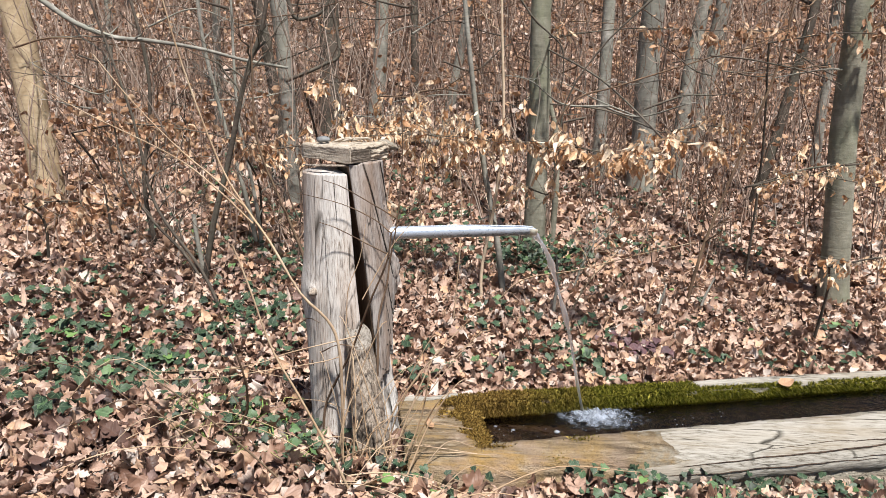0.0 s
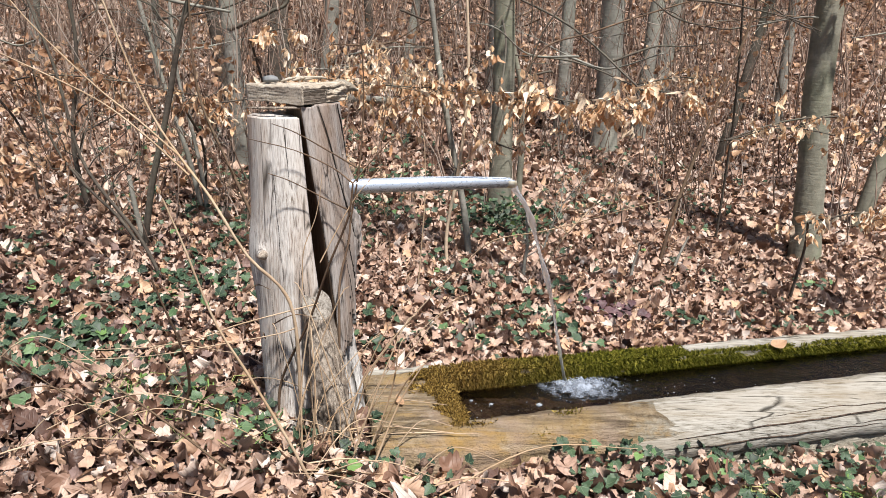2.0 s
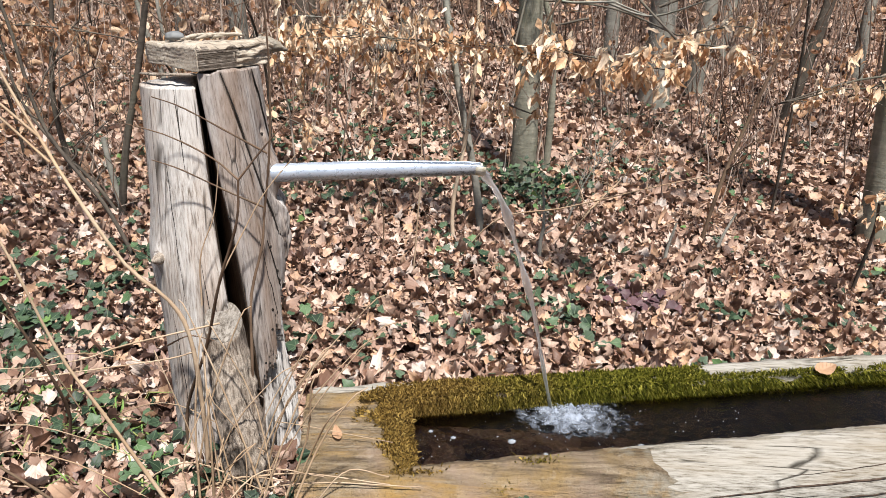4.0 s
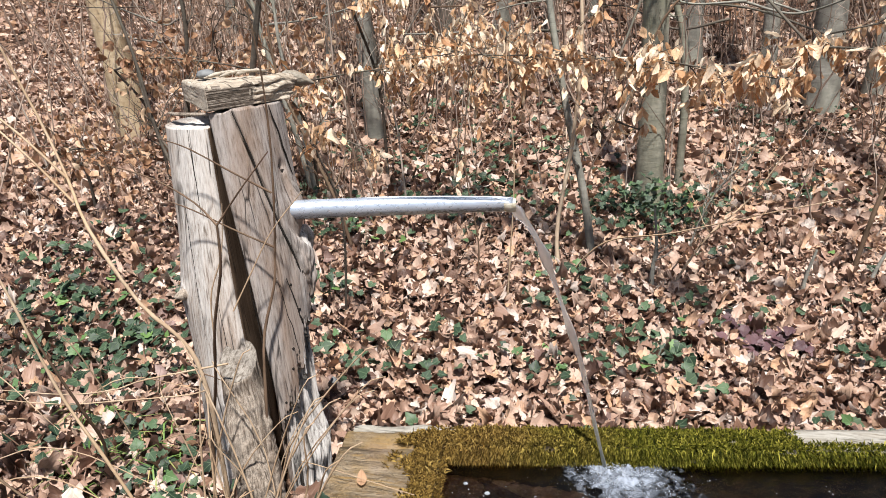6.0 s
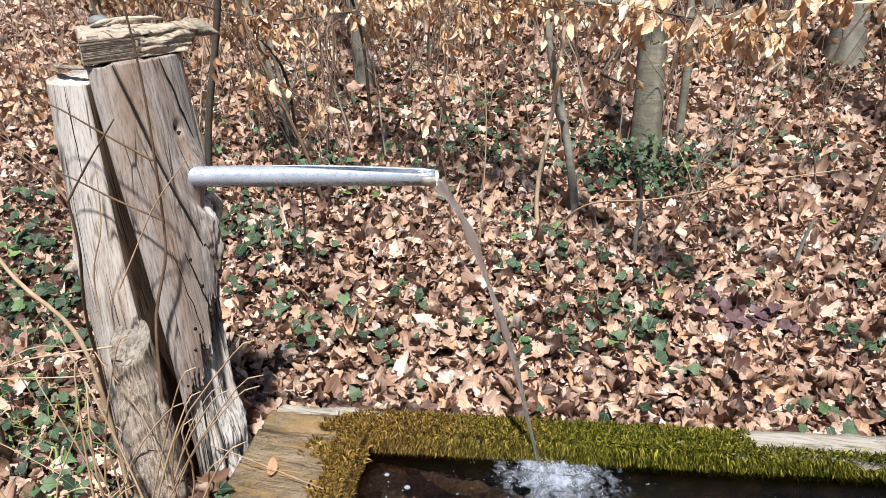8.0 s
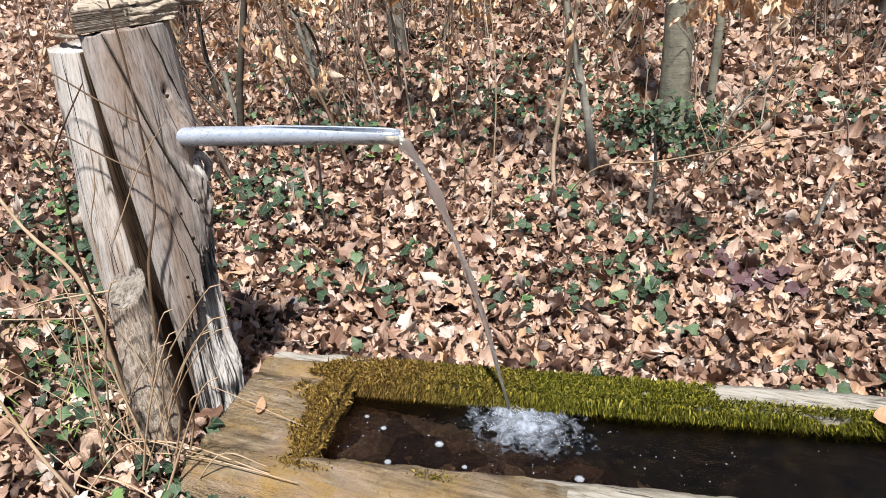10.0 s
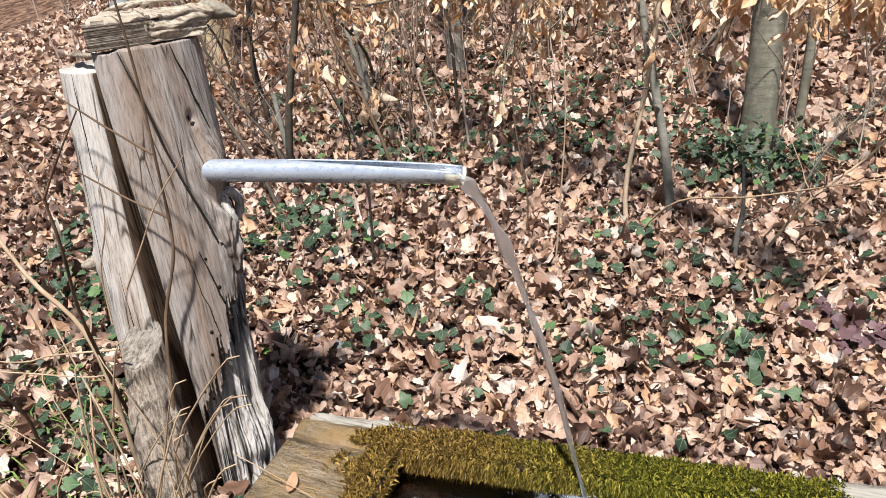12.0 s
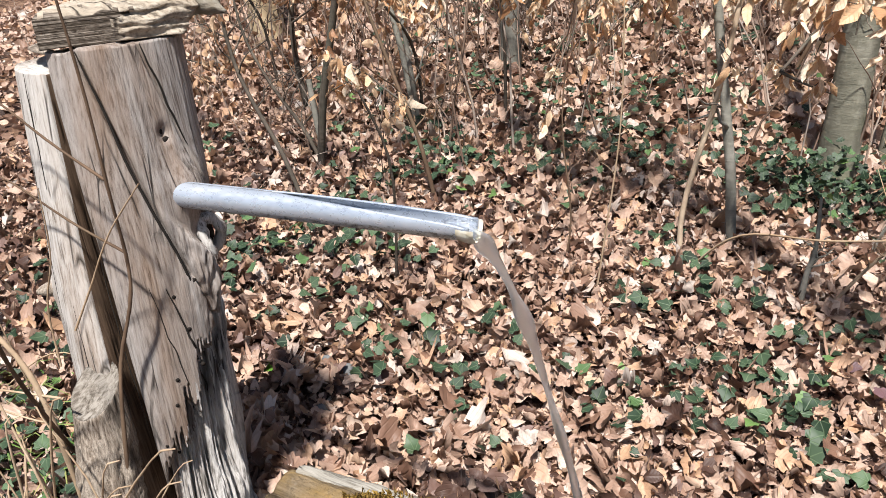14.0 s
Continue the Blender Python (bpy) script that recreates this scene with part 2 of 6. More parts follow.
BEECH = bark("beech_bark", (0.115, 0.11, 0.085), (0.21, 0.20, 0.155), (0.33, 0.315, 0.26), (0.17, 0.185, 0.115))
GREYBARK = bark("grey_bark", (0.10, 0.095, 0.082), (0.22, 0.21, 0.18), (0.36, 0.34, 0.305), (0.26, 0.265, 0.215))
DARKBARK = bark("dark_bark", (0.035, 0.028, 0.023), (0.085, 0.07, 0.056), (0.15, 0.125, 0.10), (0.10, 0.10, 0.075))
BIRCH = bark("pale_bark", (0.24, 0.17, 0.10), (0.42, 0.33, 0.215), (0.55, 0.45, 0.32), (0.36, 0.27, 0.17), 26.0)
TANTWIG = bark("tan_twig", (0.24, 0.165, 0.105), (0.40, 0.295, 0.20), (0.54, 0.43, 0.31), (0.32, 0.21, 0.12), 8.0)
PALETWIG = bark("pale_twig", (0.36, 0.26, 0.18), (0.52, 0.41, 0.30), (0.64, 0.54, 0.42), (0.46, 0.36, 0.25), 8.0)
BROWNTWIG = bark("brown_twig", (0.06, 0.038, 0.026), (0.125, 0.08, 0.052), (0.21, 0.14, 0.095), (0.15, 0.11, 0.07), 8.0)


def thicket_material():
    m = Mat("thicket_bark", 0.9, spec=0.1)
    tone = m.ramp(m.island(), [(0.0, (0.09, 0.058, 0.044)), (0.35, (0.26, 0.175, 0.135)), (0.7, (0.38, 0.285, 0.23)), (1.0, (0.50, 0.42, 0.36))])
    return m.color(m.mix(m.math("MULTIPLY", m.noise(m.coords(), 14.0, 3), 0.6), tone, (0.10, 0.075, 0.055))).m


THICKET = thicket_material()


def moss_material():
    m = Mat("moss", 0.9, spec=0.1)
    tone = m.ramp(m.island(), [(0.0, (0.018, 0.022, 0.004)), (0.35, (0.080, 0.085, 0.010)), (0.7, (0.19, 0.18, 0.022)), (1.0, (0.38, 0.34, 0.06))])
    x = m.math("ADD", m.split(m.coords())[0], m.math("MULTIPLY", m.noise(m.coords(), 6.0, 3), 0.5))
    gold = m.ramp(m.island(), [(0.0, (0.03, 0.017, 0.007)), (0.4, (0.15, 0.090, 0.024)), (0.75, (0.30, 0.185, 0.048)), (1.0, (0.48, 0.33, 0.11))])
    tone = m.mix(m.ramp(x, [(0.62, 0.92), (1.15, 0.0)]), tone, gold)
    return m.color(tone).thin(0.2, tone).m


MOSS = moss_material()


def zinc():
    m = Mat("galvanised_steel", 0.35, 0.55, 0.5)
    co = m.coords(scale=(1, 3, 3))
    n = m.noise(co, 12.0, 4, 0.6)
    speck = m.noise(m.coords(scale=(1, 2, 2)), 60.0, 4, 0.7)
    # Underside's shade put into the colour by height, broken into dark speckles
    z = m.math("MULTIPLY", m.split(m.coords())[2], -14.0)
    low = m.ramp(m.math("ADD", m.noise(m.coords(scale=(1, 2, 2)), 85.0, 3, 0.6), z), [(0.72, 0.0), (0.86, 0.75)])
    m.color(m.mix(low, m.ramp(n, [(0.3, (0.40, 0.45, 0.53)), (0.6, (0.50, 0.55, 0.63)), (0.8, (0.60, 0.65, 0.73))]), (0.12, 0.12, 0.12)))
    m.rough(m.ramp(speck, [(0.35, 0.22), (0.65, 0.45)]))
    return m.bump(m.math("ADD", n, m.math("MULTIPLY", speck, 0.5)), 0.15, 0.002).m


ZINC = zinc()
lime = Mat("lime_crust", 0.85)
LIME = lime.color(lime.ramp(lime.noise(lime.coords(), 60.0, 5), [(0.35, (0.42, 0.36, 0.24)), (0.6, (0.70, 0.67, 0.58))])).m
stone_ = Mat("grey_stone", 0.8)
STONE = stone_.color(stone_.ramp(stone_.noise(stone_.coords(), 30.0, 5), [(0.3, (0.07, 0.075, 0.08)), (0.7, (0.2, 0.205, 0.205))])).m


def water_material(name, tint, rip):
    m = Mat(name, 0.03, 0.0, 0.5)
    m.b.inputs["Transmission Weight"].default_value = 1.0
    m.b.inputs["IOR"].default_value = 1.33
    m.color(tint)
    n = m.noise(m.coords(), rip, 3, 0.5, 0.6)
    m.bump(n, 0.35, 0.01)
    return m


HIT = np.array([0.54, 2.75])
water_ = water_material("basin_water", (0.24, 0.215, 0.175), 26.0)
wx, wy, _ = water_.split(water_.coords())
dx = water_.math("MULTIPLY", water_.math("SUBTRACT", wx, float(HIT[0]) + 0.055), 0.75)
dy = water_.math("SUBTRACT", wy, float(HIT[1]) - 0.045)
away = water_.math("SQRT", water_.math("ADD", water_.math("MULTIPLY", dx, dx), water_.math("MULTIPLY", dy, dy)))
froth = water_.math("ADD", water_.math("MULTIPLY", away, 2.9), water_.math("MULTIPLY", water_.noise(water_.coords(), 34.0, 6, 0.7, 0.8), 1.0))
froth = water_.ramp(froth, [(0.50, 0.72), (0.66, 0.30), (0.82, 0.0)])
frothy = water_.t.nodes.new("ShaderNodeBsdfDiffuse")
frothy.inputs["Color"].default_value = (0.34, 0.38, 0.45, 1)
blend = water_.t.nodes.new("ShaderNodeMixShader")
water_.t.links.new(froth, blend.inputs[0])
water_.t.links.new(water_.b.outputs[0], blend.inputs[1])
water_.t.links.new(frothy.outputs[0], blend.inputs[2])
water_.t.links.new(blend.outputs[0], water_.t.nodes["Material Output"].inputs["Surface"])
WATER = water_.m
JET = water_material("falling_water", (0.98, 0.99, 1.0), 60.0).thin(0.34, (0.92, 0.94, 0.97, 1)).m
foam_ = Mat("foam", 0.35, spec=0.6)
FOAM = foam_.color(foam_.ramp(foam_.island(), [(0.0, (0.26, 0.29, 0.34)), (1.0, (0.58, 0.62, 0.68))])).thin(0.4, (0.6, 0.64, 0.7, 1)).m
mud_ = Mat("basin_mud", 0.9)
rot_ = Mat("rotted_wood", 0.95)
ROT = rot_.color(rot_.ramp(rot_.noise(rot_.coords(), 50.0, 4), [(0.35, (0.012, 0.008, 0.006)), (0.7, (0.09, 0.06, 0.042))])).m
MUD = mud_.color(mud_.ramp(mud_.noise(mud_.coords(), 14.0, 5), [(0.3, (0.006, 0.0045, 0.003)), (0.55, (0.020, 0.0145, 0.009)), (0.72, (0.055, 0.040, 0.022))])).m

# ---------------------------------------------------------------- mesh helpers
rng = np.random.default_rng(7)


def mesh_object(name, verts, faces, material, parent=None, label="", smooth=True, uv=None, at=None):
    """One mesh object from arrays; faces all of one size, or a list."""
    me = bpy.data.meshes.new(name)
    verts = np.asarray(verts, dtype=np.float32)
    if at is not None:
        verts = verts - np.asarray(at, dtype=np.float32)
    if isinstance(faces, np.ndarray):
        n, k = faces.shape
        me.vertices.add(len(verts))
        me.vertices.foreach_set("co", verts.ravel())
        me.loops.add(n * k)
        me.loops.foreach_set("vertex_index", faces.ravel().astype(np.int32))
        me.polygons.add(n)
        me.polygons.foreach_set("loop_start", np.arange(0, n * k, k, dtype=np.int32))
        me.update(calc_edges=True)
    else:
        me.from_pydata(verts.tolist(), [], faces)
    if uv is not None:
        layer = me.uv_layers.new(name="UVMap")
        idx = np.empty(len(me.loops), dtype=np.int32)
        me.loops.foreach_get("vertex_index", idx)
        layer.data.foreach_set("uv", np.asarray(uv, dtype=np.float32)[idx].ravel())
    me.polygons.foreach_set("use_smooth", np.full(len(me.polygons), smooth, dtype=bool))
    for mm in material if isinstance(material, (list, tuple)) else (material,):
        me.materials.append(mm)
    me.update()
    ob = new(name, me)
    if at is not None:
        ob.location = at
    if parent is not None:
        ob.parent = parent
        if at is not None:
            ob.location = Vector(at) - Vector(parent.get("base", (0, 0, 0)))
    return tagged(ob, label)


def thing(name, at, label, category, group=""):
    """An empty at the base of a thing, for its parts."""
    ob = new(name)
    ob.empty_display_size = 0.1
    ob.location = at
    ob["base"] = tuple(float(v) for v in at)
    return tagged(ob, label, category, group)


def part(name, verts, faces, material, parent, label="", smooth=True, uv=None):
    """A mesh in world places, hung under a thing."""
    return mesh_object(name, verts, faces, material, parent, label, smooth, uv, at=parent["base"])


def sub(name, verts, faces, material, parent_part, label="", smooth=True, uv=None):
    """A mesh in world places, hung under a part whose own base is its thing's."""
    base = parent_part.parent["base"]
    ob = mesh_object(name, verts, faces, material, None, label, smooth, uv, at=base)
    ob.parent, ob.location = parent_part, (0, 0, 0)
    return ob


def tube(points, radii, sides=8, closed=True, wobble=0.0):
    """Vertices and faces of a tube along points."""
    P = np.asarray(points, dtype=float)
    R = np.broadcast_to(np.asarray(radii, dtype=float), (len(P),))
    T = np.gradient(P, axis=0)
    T /= np.linalg.norm(T, axis=1)[:, None] + 1e-9
    ref = np.array([0.0, 0.0, 1.0]) if abs(T[:, 2]).mean() < 0.8 else np.array([1.0, 0.0, 0.0])
    A = np.cross(T, ref)
    A /= np.linalg.norm(A, axis=1)[:, None] + 1e-9
    B = np.cross(T, A)
    th = np.arange(sides) * 2 * math.pi / sides
    ring = A[:, None, :] * np.cos(th)[None, :, None] + B[:, None, :] * np.sin(th)[None, :, None]
    rr = R[:, None] * (1 + wobble * rng.standard_normal((len(P), sides)))
    V = (P[:, None, :] + ring * rr[:, :, None]).reshape(-1, 3)
    i = np.arange(len(P) - 1)[:, None] * sides
    j = np.arange(sides)[None, :]
    k = (j + 1) % sides
    F = np.stack([i + j, i + k, i + sides + k, i + sides + j], axis=-1).reshape(-1, 4)
    F = F[:, ::-1]
    if not closed:
        return V, F
    n = len(V)
    V = np.vstack([V, P[:1], P[-1:]])
    a = np.arange(sides)
    b = (a + 1) % sides
    last = (len(P) - 1) * sides
    caps = np.concatenate([np.stack([a, b, b, np.full(sides, n)], 1)[:, [0, 1, 3, 3]], np.stack([last + b, last + a, last + a, np.full(sides, n + 1)], 1)[:, [0, 1, 3, 3]]])
    return V, [tuple(f) for f in F] + [tuple(f[:3]) for f in caps]


def join(pieces):
    """Joins (vertices, quad array) pieces."""
    V, F, n = [], [], 0
    for v, f in pieces:
        V.append(v)
        F.append(np.asarray(f) + n)
        n += len(v)
    return np.vstack(V), np.vstack(F)


def smoothed(points, n):
    """A Catmull-Rom line through points, in n steps."""
    P = np.asarray(points, dtype=float)
    P = np.vstack([2 * P[0] - P[1], P, 2 * P[-1] - P[-2]])
    out = []
    for s in np.linspace(0, len(P) - 3 - 1e-6, n):
        i = int(s)
        t = s - i
        a, b, c, d = P[i : i + 4]
        out.append(0.5 * (2 * b + (c - a) * t + (2 * a - 5 * b + 4 * c - d) * t * t + (3 * b - a - 3 * c + d) * t**3))
    return np.array(out)


def step(a, b, x):
    x = np.clip((x - a) / (b - a), 0, 1)
    return x * x * (3 - 2 * x)


def lumps(x, y, z=0.0, octaves=3):
    return noise.fractal(Vector((x, y, z)), 1.0, 2.0, octaves)


# ---------------------------------------------------------------- ground
def ground(x, y):
    """Height of the forest floor: a bank with the trough, a dip behind it, then a rising hillside."""
    x, y = np.asarray(x, dtype=float), np.asarray(y, dtype=float)
    xc = 2.6 * np.tanh(x / 2.6)
    front = 0.335 - 0.105 * xc
    back = 0.17 - np.where(xc > 0, 0.18, 0.10) * xc + 0.15 * (y - 3.6)
    far = np.clip(y - 7, 0, 10)
    back = back + 0.018 * far * far + 0.36 * np.clip(y - 17, 0, 400) * (1 - step(60, 240, y) * 0.5)
    z = front + (back - front) * step(2.55, 3.25, y)
    return z + 0.018 * np.sin(3.1 * x + 1.3 * y) * np.sin(2.3 * y - 0.7 * x) + 0.010 * np.sin(7.3 * x - 2) * np.sin(6.1 * y)


def ground_mesh():
    xs = np.concatenate([-np.geomspace(400, 6, 26), np.linspace(-5.9, 5.9, 150), np.geomspace(6, 400, 26)])
    ys = np.concatenate([-np.geomspace(300, 2, 24), np.linspace(-1.8, 8, 140), np.geomspace(8.2, 500, 50)])
    X, Y = np.meshgrid(xs, ys)
    V = np.stack([X, Y, ground(X, Y)], -1).reshape(-1, 3)
    w = len(xs)
    i = np.arange(len(ys) - 1)[:, None] * w
    j = np.arange(w - 1)[None, :]
    F = np.stack([i + j, i + j + 1, i + w + j + 1, i + w + j], -1).reshape(-1, 4)
    return tagged(mesh_object("ground", V, F, SOIL), "brown woodland floor on a gentle rising slope", "ground", kind="structure")


ground_mesh()

# ---------------------------------------------------------------- split post
def post_axis(z):
    s = (z - 0.9) / 0.5
    return -0.356 - 0.012 * s, 2.597 + 0.04 * s


def torn_edge(deg):
    """Height below which the outer wood has flaked off."""
    return 0.71 + 0.0062 * (deg + 20) + 0.07 * lumps(deg * 0.16, 3.1, 0, 3) + 0.035 * lumps(deg * 0.6, 8.1, 0, 2) + 0.10 * abs((deg / 6.5 + 0.4 * math.sin(deg * 0.9)) % 1.0 - 0.5)


def post_radius(th, z, right):
    s = (z - 0.9) / 0.5
    r = 0.158 - 0.009 * s - 0.011 * s * s
    deg = math.degrees(th)
    fib = lumps(math.cos(th) * 9, math.sin(th) * 9, z * 0.9 + (5 if right else 0), 4)
    r += 0.0009 * fib + 0.0005 * lumps(math.cos(th) * 34, math.sin(th) * 34, z * 1.6, 3) + 0.004 * lumps(math.cos(th) * 1.5, math.sin(th) * 1.5, z * 1.6, 2)
    r += 0.035 * math.exp(-max(0.0, z - 0.36) / 0.07) * (0.6 + 0.5 * math.sin(3 * th + 1))
    if not right:
        r += 0.016 * math.exp(-(((deg + 165) / 40) ** 2) - ((z - 0.93) / 0.10) ** 2)
        r += 0.012 * math.exp(-(((deg + 133) / 8) ** 2) - ((z - 0.945) / 0.022) ** 2)
    else:
        r += 0.030 * math.exp(-(((deg + 2) / 26) ** 2) - ((z - 0.47) / 0.07) ** 2) * (0.8 + 0.6 * lumps(deg * 0.1, z * 9, 3, 2))
        r += 0.024 * math.exp(-(((deg - 4) / 15) ** 2) - ((z - 1.125) / 0.055) ** 2)
        # swelling and rotted pocket below the spout
        lip = 1.085 - 0.0035 * (deg + 8)
        r += (0.032 + 0.014 * lumps(deg * 0.2, z * 14, 2, 3)) * math.exp(-(((deg - 6) / 15) ** 2)) * step(0.82, 1.02, z) * (1 - step(lip - 0.03, lip, z))
        r -= 0.06 * math.exp(-(((deg - 20) / 9) ** 2) - ((z - 1.03) / 0.05) ** 2)
        r -= 0.012 * math.exp(-(((deg + 5) / 4) ** 2) - ((z - 1.235) / 0.014) ** 2)
        # outer layer torn away low down, with a ragged edge
        edge = torn_edge(deg)
        if -50 < deg < 75 and z < edge:
            r -= 0.036 * min(1, (edge - z) / 0.004) * min(1, (deg + 50) / 4)
            r += 0.020 * lumps(deg * 0.30, z * 2.2, 4.4, 4)
        if deg > 20:
            r -= 0.020 * step(20, 50, deg) * (0.5 + 0.5 * lumps(deg * 0.12, z * 3, 9.0, 3))
        # long drying cracks
        for c0, c1, w in ((-52, 11, 1.1), (-11, 50, 0.9)):
            line = c0 + (c1 - c0) * (1.38 - z) / 0.55 + 1.6 * lumps(z * 5, c0, 0, 2)
            if z > 0.62:
                r -= 0.016 * math.exp(-(((deg - line) / w) ** 2))
    return r


def post_half(right):
    nz, na = 300, 260
    zs = np.linspace(0.26, 1.385 if right else 1.352, nz)
    V = []
    cols = na + 1 + 8
    for z in zs:
        cx, cy = post_axis(z)
        slit = radians(-75 + 25 * (1.36 - z))
        gap = 0.011 + 0.034 * (1 - step(0.88, 1.37, z))
        gap += 0.004 * lumps(z * 6, 2.0, 0, 2)
        back = radians(110)
        if right:
            a0, a1 = slit + 0.55 * gap / 0.155, back
        else:
            a0, a1 = slit - 0.45 * gap / 0.155, back - 2 * math.pi
        top = (0.004 * lumps(z * 3, 1.0) if z < zs[-1] else 0)
        ring = []
        for k in range(na + 1):
            th = a0 + (a1 - a0) * k / na
            t2 = th if right else th
            deg = math.degrees(t2)
            if deg < -180:
                t2 += 2 * math.pi
            r = post_radius(th if right else th, z, right)
            # edges of the slit are worn round
            r -= 0.006 * math.exp(-k / 1.5)
            zz = z
            if z == zs[-1]:
                zz = z + 0.006 * lumps(math.cos(th) * 5, math.sin(th) * 5, 2.0, 3) - (0.004 if k == 0 else 0)
            ring.append((cx + r * math.cos(th), cy + r * math.sin(th), zz))
        b, f = Vector(ring[-1]), Vector(ring[0])
        for k in range(1, 9):
            q = b.lerp(f, k / 9)
            q += Vector((0.004 * lumps(k * 0.8, z * 2.5, 1.5 if right else 7.5, 3), 0, 0))
            ring.append(tuple(q))
        V += ring
    V = np.array(V)
    F, mats = [], []
    for i in range(nz - 1):
        for j in range(cols):
            k = (j + 1) % cols
            quad = (i * cols + j, i * cols + k, (i + 1) * cols + k, (i + 1) * cols + j)
            F.append(quad if right else quad[::-1])
            low = False
            if right and j < na:
                zc = float(zs[i])
                dg = math.degrees(radians(-75 + 25 * (1.36 - zc)) + (radians(110) - radians(-75 + 25 * (1.36 - zc))) * j / na)
                low = -48 < dg and zc < torn_edge(dg) - 0.004
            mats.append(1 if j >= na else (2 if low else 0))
    top = tuple((nz - 1) * cols + j for j in range(cols))
    F.append(top if right else top[::-1])
    mats.append(0)
    return V, F, mats


half_of = {}
post = thing("split_log_post", (-0.356, 2.59, 0.36), "weathered grey split log post of a spring fountain", "post")
for right, nm, lab in ((False, "left_half", "sun-bleached split half of the log"), (True, "right_half", "grey cracked half of the log with flaking lower end")):
    V, F, mats = post_half(right)
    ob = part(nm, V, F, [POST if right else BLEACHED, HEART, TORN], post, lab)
    ob.data.polygons.foreach_set("material_index", np.array(mats, dtype=np.int32))
    half_of[right] = ob
# knot on the bleached half
kp = smoothed([(-0.452, 2.49, 0.945), (-0.466, 2.462, 0.947), (-0.472, 2.446, 0.948)], 5)
V, F = tube(kp, [0.02, 0.017, 0.013, 0.009, 0.004], 10)
sub("knot", V, F, STUB, half_of[False], "small dark knot")

# cut side stub in front of the slit
sp = smoothed([(-0.255, 2.338, 0.26), (-0.268, 2.355, 0.45), (-0.285, 2.382, 0.62), (-0.302, 2.410, 0.76), (-0.308, 2.418, 0.90)], 60)
sz, sr = sp[:, 2], np.interp(np.linspace(0, 1, 60), [0, 0.3, 0.7, 0.9, 1], [0.062, 0.056, 0.048, 0.042, 0.037])
cut = Vector((0.16, -0.58, 0.80))
n_r, n_k, n_c = 90, 60, 9


def stub_at(z, th):
    """A point on the stub's warty bark at height z."""
    c, r = [float(np.interp(z, sz, sp[:, q])) for q in (0, 1)], float(np.interp(z, sz, sr))
    a, b = math.cos(th), math.sin(th)
    low = 1 - 0.8 * float(step(0.66, 0.75, z))
    r *= 1 + low * (0.18 * lumps(a * 1.8, b * 1.8, z * 9, 3) + 0.10 * lumps(a * 6, b * 6, z * 45, 3) + 0.14 * max(0, lumps(a * 3.5 + 3, b * 3.5, z * 26, 2)))
    return Vector((c[0] + r * a, c[1] + r * b, z))


def cut_height(p):
    return 0.803 - (cut.x * (p.x + 0.305) + cut.y * (p.y - 2.407)) / cut.z


V, F, rim_pts = [], [], []
for k in range(n_k):
    p = stub_at(0.80, 2 * math.pi * k / n_k)
    for _ in range(3):
        p = stub_at(cut_height(p), 2 * math.pi * k / n_k)
    rim_pts.append(p)
for i in range(n_r):
    for k in range(n_k):
        z = 0.26 + (rim_pts[k].z - 0.26) * i / (n_r - 1)
        V.append(tuple(stub_at(z, 2 * math.pi * k / n_k)))
mid_cut = sum(rim_pts, Vector()) / n_k
for q in range(1, n_c):
    for k in range(n_k):
        p = rim_pts[k].lerp(mid_cut, q / n_c)
        p += cut * (0.0025 * lumps(p.x * 70, p.y * 70, 3, 3) - (0.004 if 1 < q < n_c - 2 else 0.0))
        V.append(tuple(p))
V.append(tuple(mid_cut))
for i in range(n_r + n_c - 2):
    for k in range(n_k):
        k2 = (k + 1) % n_k
        F.append((i * n_k + k, i * n_k + k2, (i + 1) * n_k + k2, (i + 1) * n_k + k))
last = (n_r + n_c - 2) * n_k
F += [(last + k, last + (k + 1) % n_k, len(V) - 1) for k in range(n_k)]
stub = part("cut_stub", V, F, [STUB, CUT], post, "sawn side stub with a slanting cut face")
stub.data.polygons.foreach_set("material_index", np.array([1 if max(f) >= n_r * n_k else 0 for f in F], dtype=np.int32))

# rotted pocket with a curled lip below the spout
cx, cy = post_axis(1.03)
d = np.array([math.cos(radians(16)), math.sin(radians(16)), 0])
t_ = np.array([-d[1], d[0], 0])
o = np.array([cx, cy, 1.025]) + d * 0.158
ring = [o + t_ * 0.024 * math.cos(a) + np.array([0, 0, 0.040 * math.sin(a)]) + d * 0.010 * math.sin(a * 2 + 1) for a in np.linspace(0, 2 * math.pi, 40)]
V, F = tube(ring, [0.0105 * (1 + 0.35 * lumps(math.cos(a) * 3, math.sin(a) * 3, 2, 3)) for a in np.linspace(0, 2 * math.pi, 40)], 10, False)
V = np.array([v + 0.003 * np.array([lumps(*(v * 90), 2), lumps(*(v * 90 + 5), 2), lumps(*(v * 40 + 9), 2)]) for v in V])
sub("rotted_lip", V, F, TORN, half_of[True], "curled rotted lip below the spout")
disc = [o - d * 0.006 + t_ * 0.022 * s * math.cos(a) + np.array([0, 0, 0.037 * s * math.sin(a)]) - d * 0.02 * (1 - s) for s in (0.25, 0.6, 1.0) for a in np.linspace(0, 2 * math.pi, 20, endpoint=False)]
F = [(i * 20 + k, i * 20 + (k + 1) % 20, (i + 1) * 20 + (k + 1) % 20, (i + 1) * 20 + k) for i in range(2) for k in range(20)] + [tuple(range(20))[::-1]]
sub("rot_hollow", disc, F, ROT, half_of[True], "dark rotted hollow")

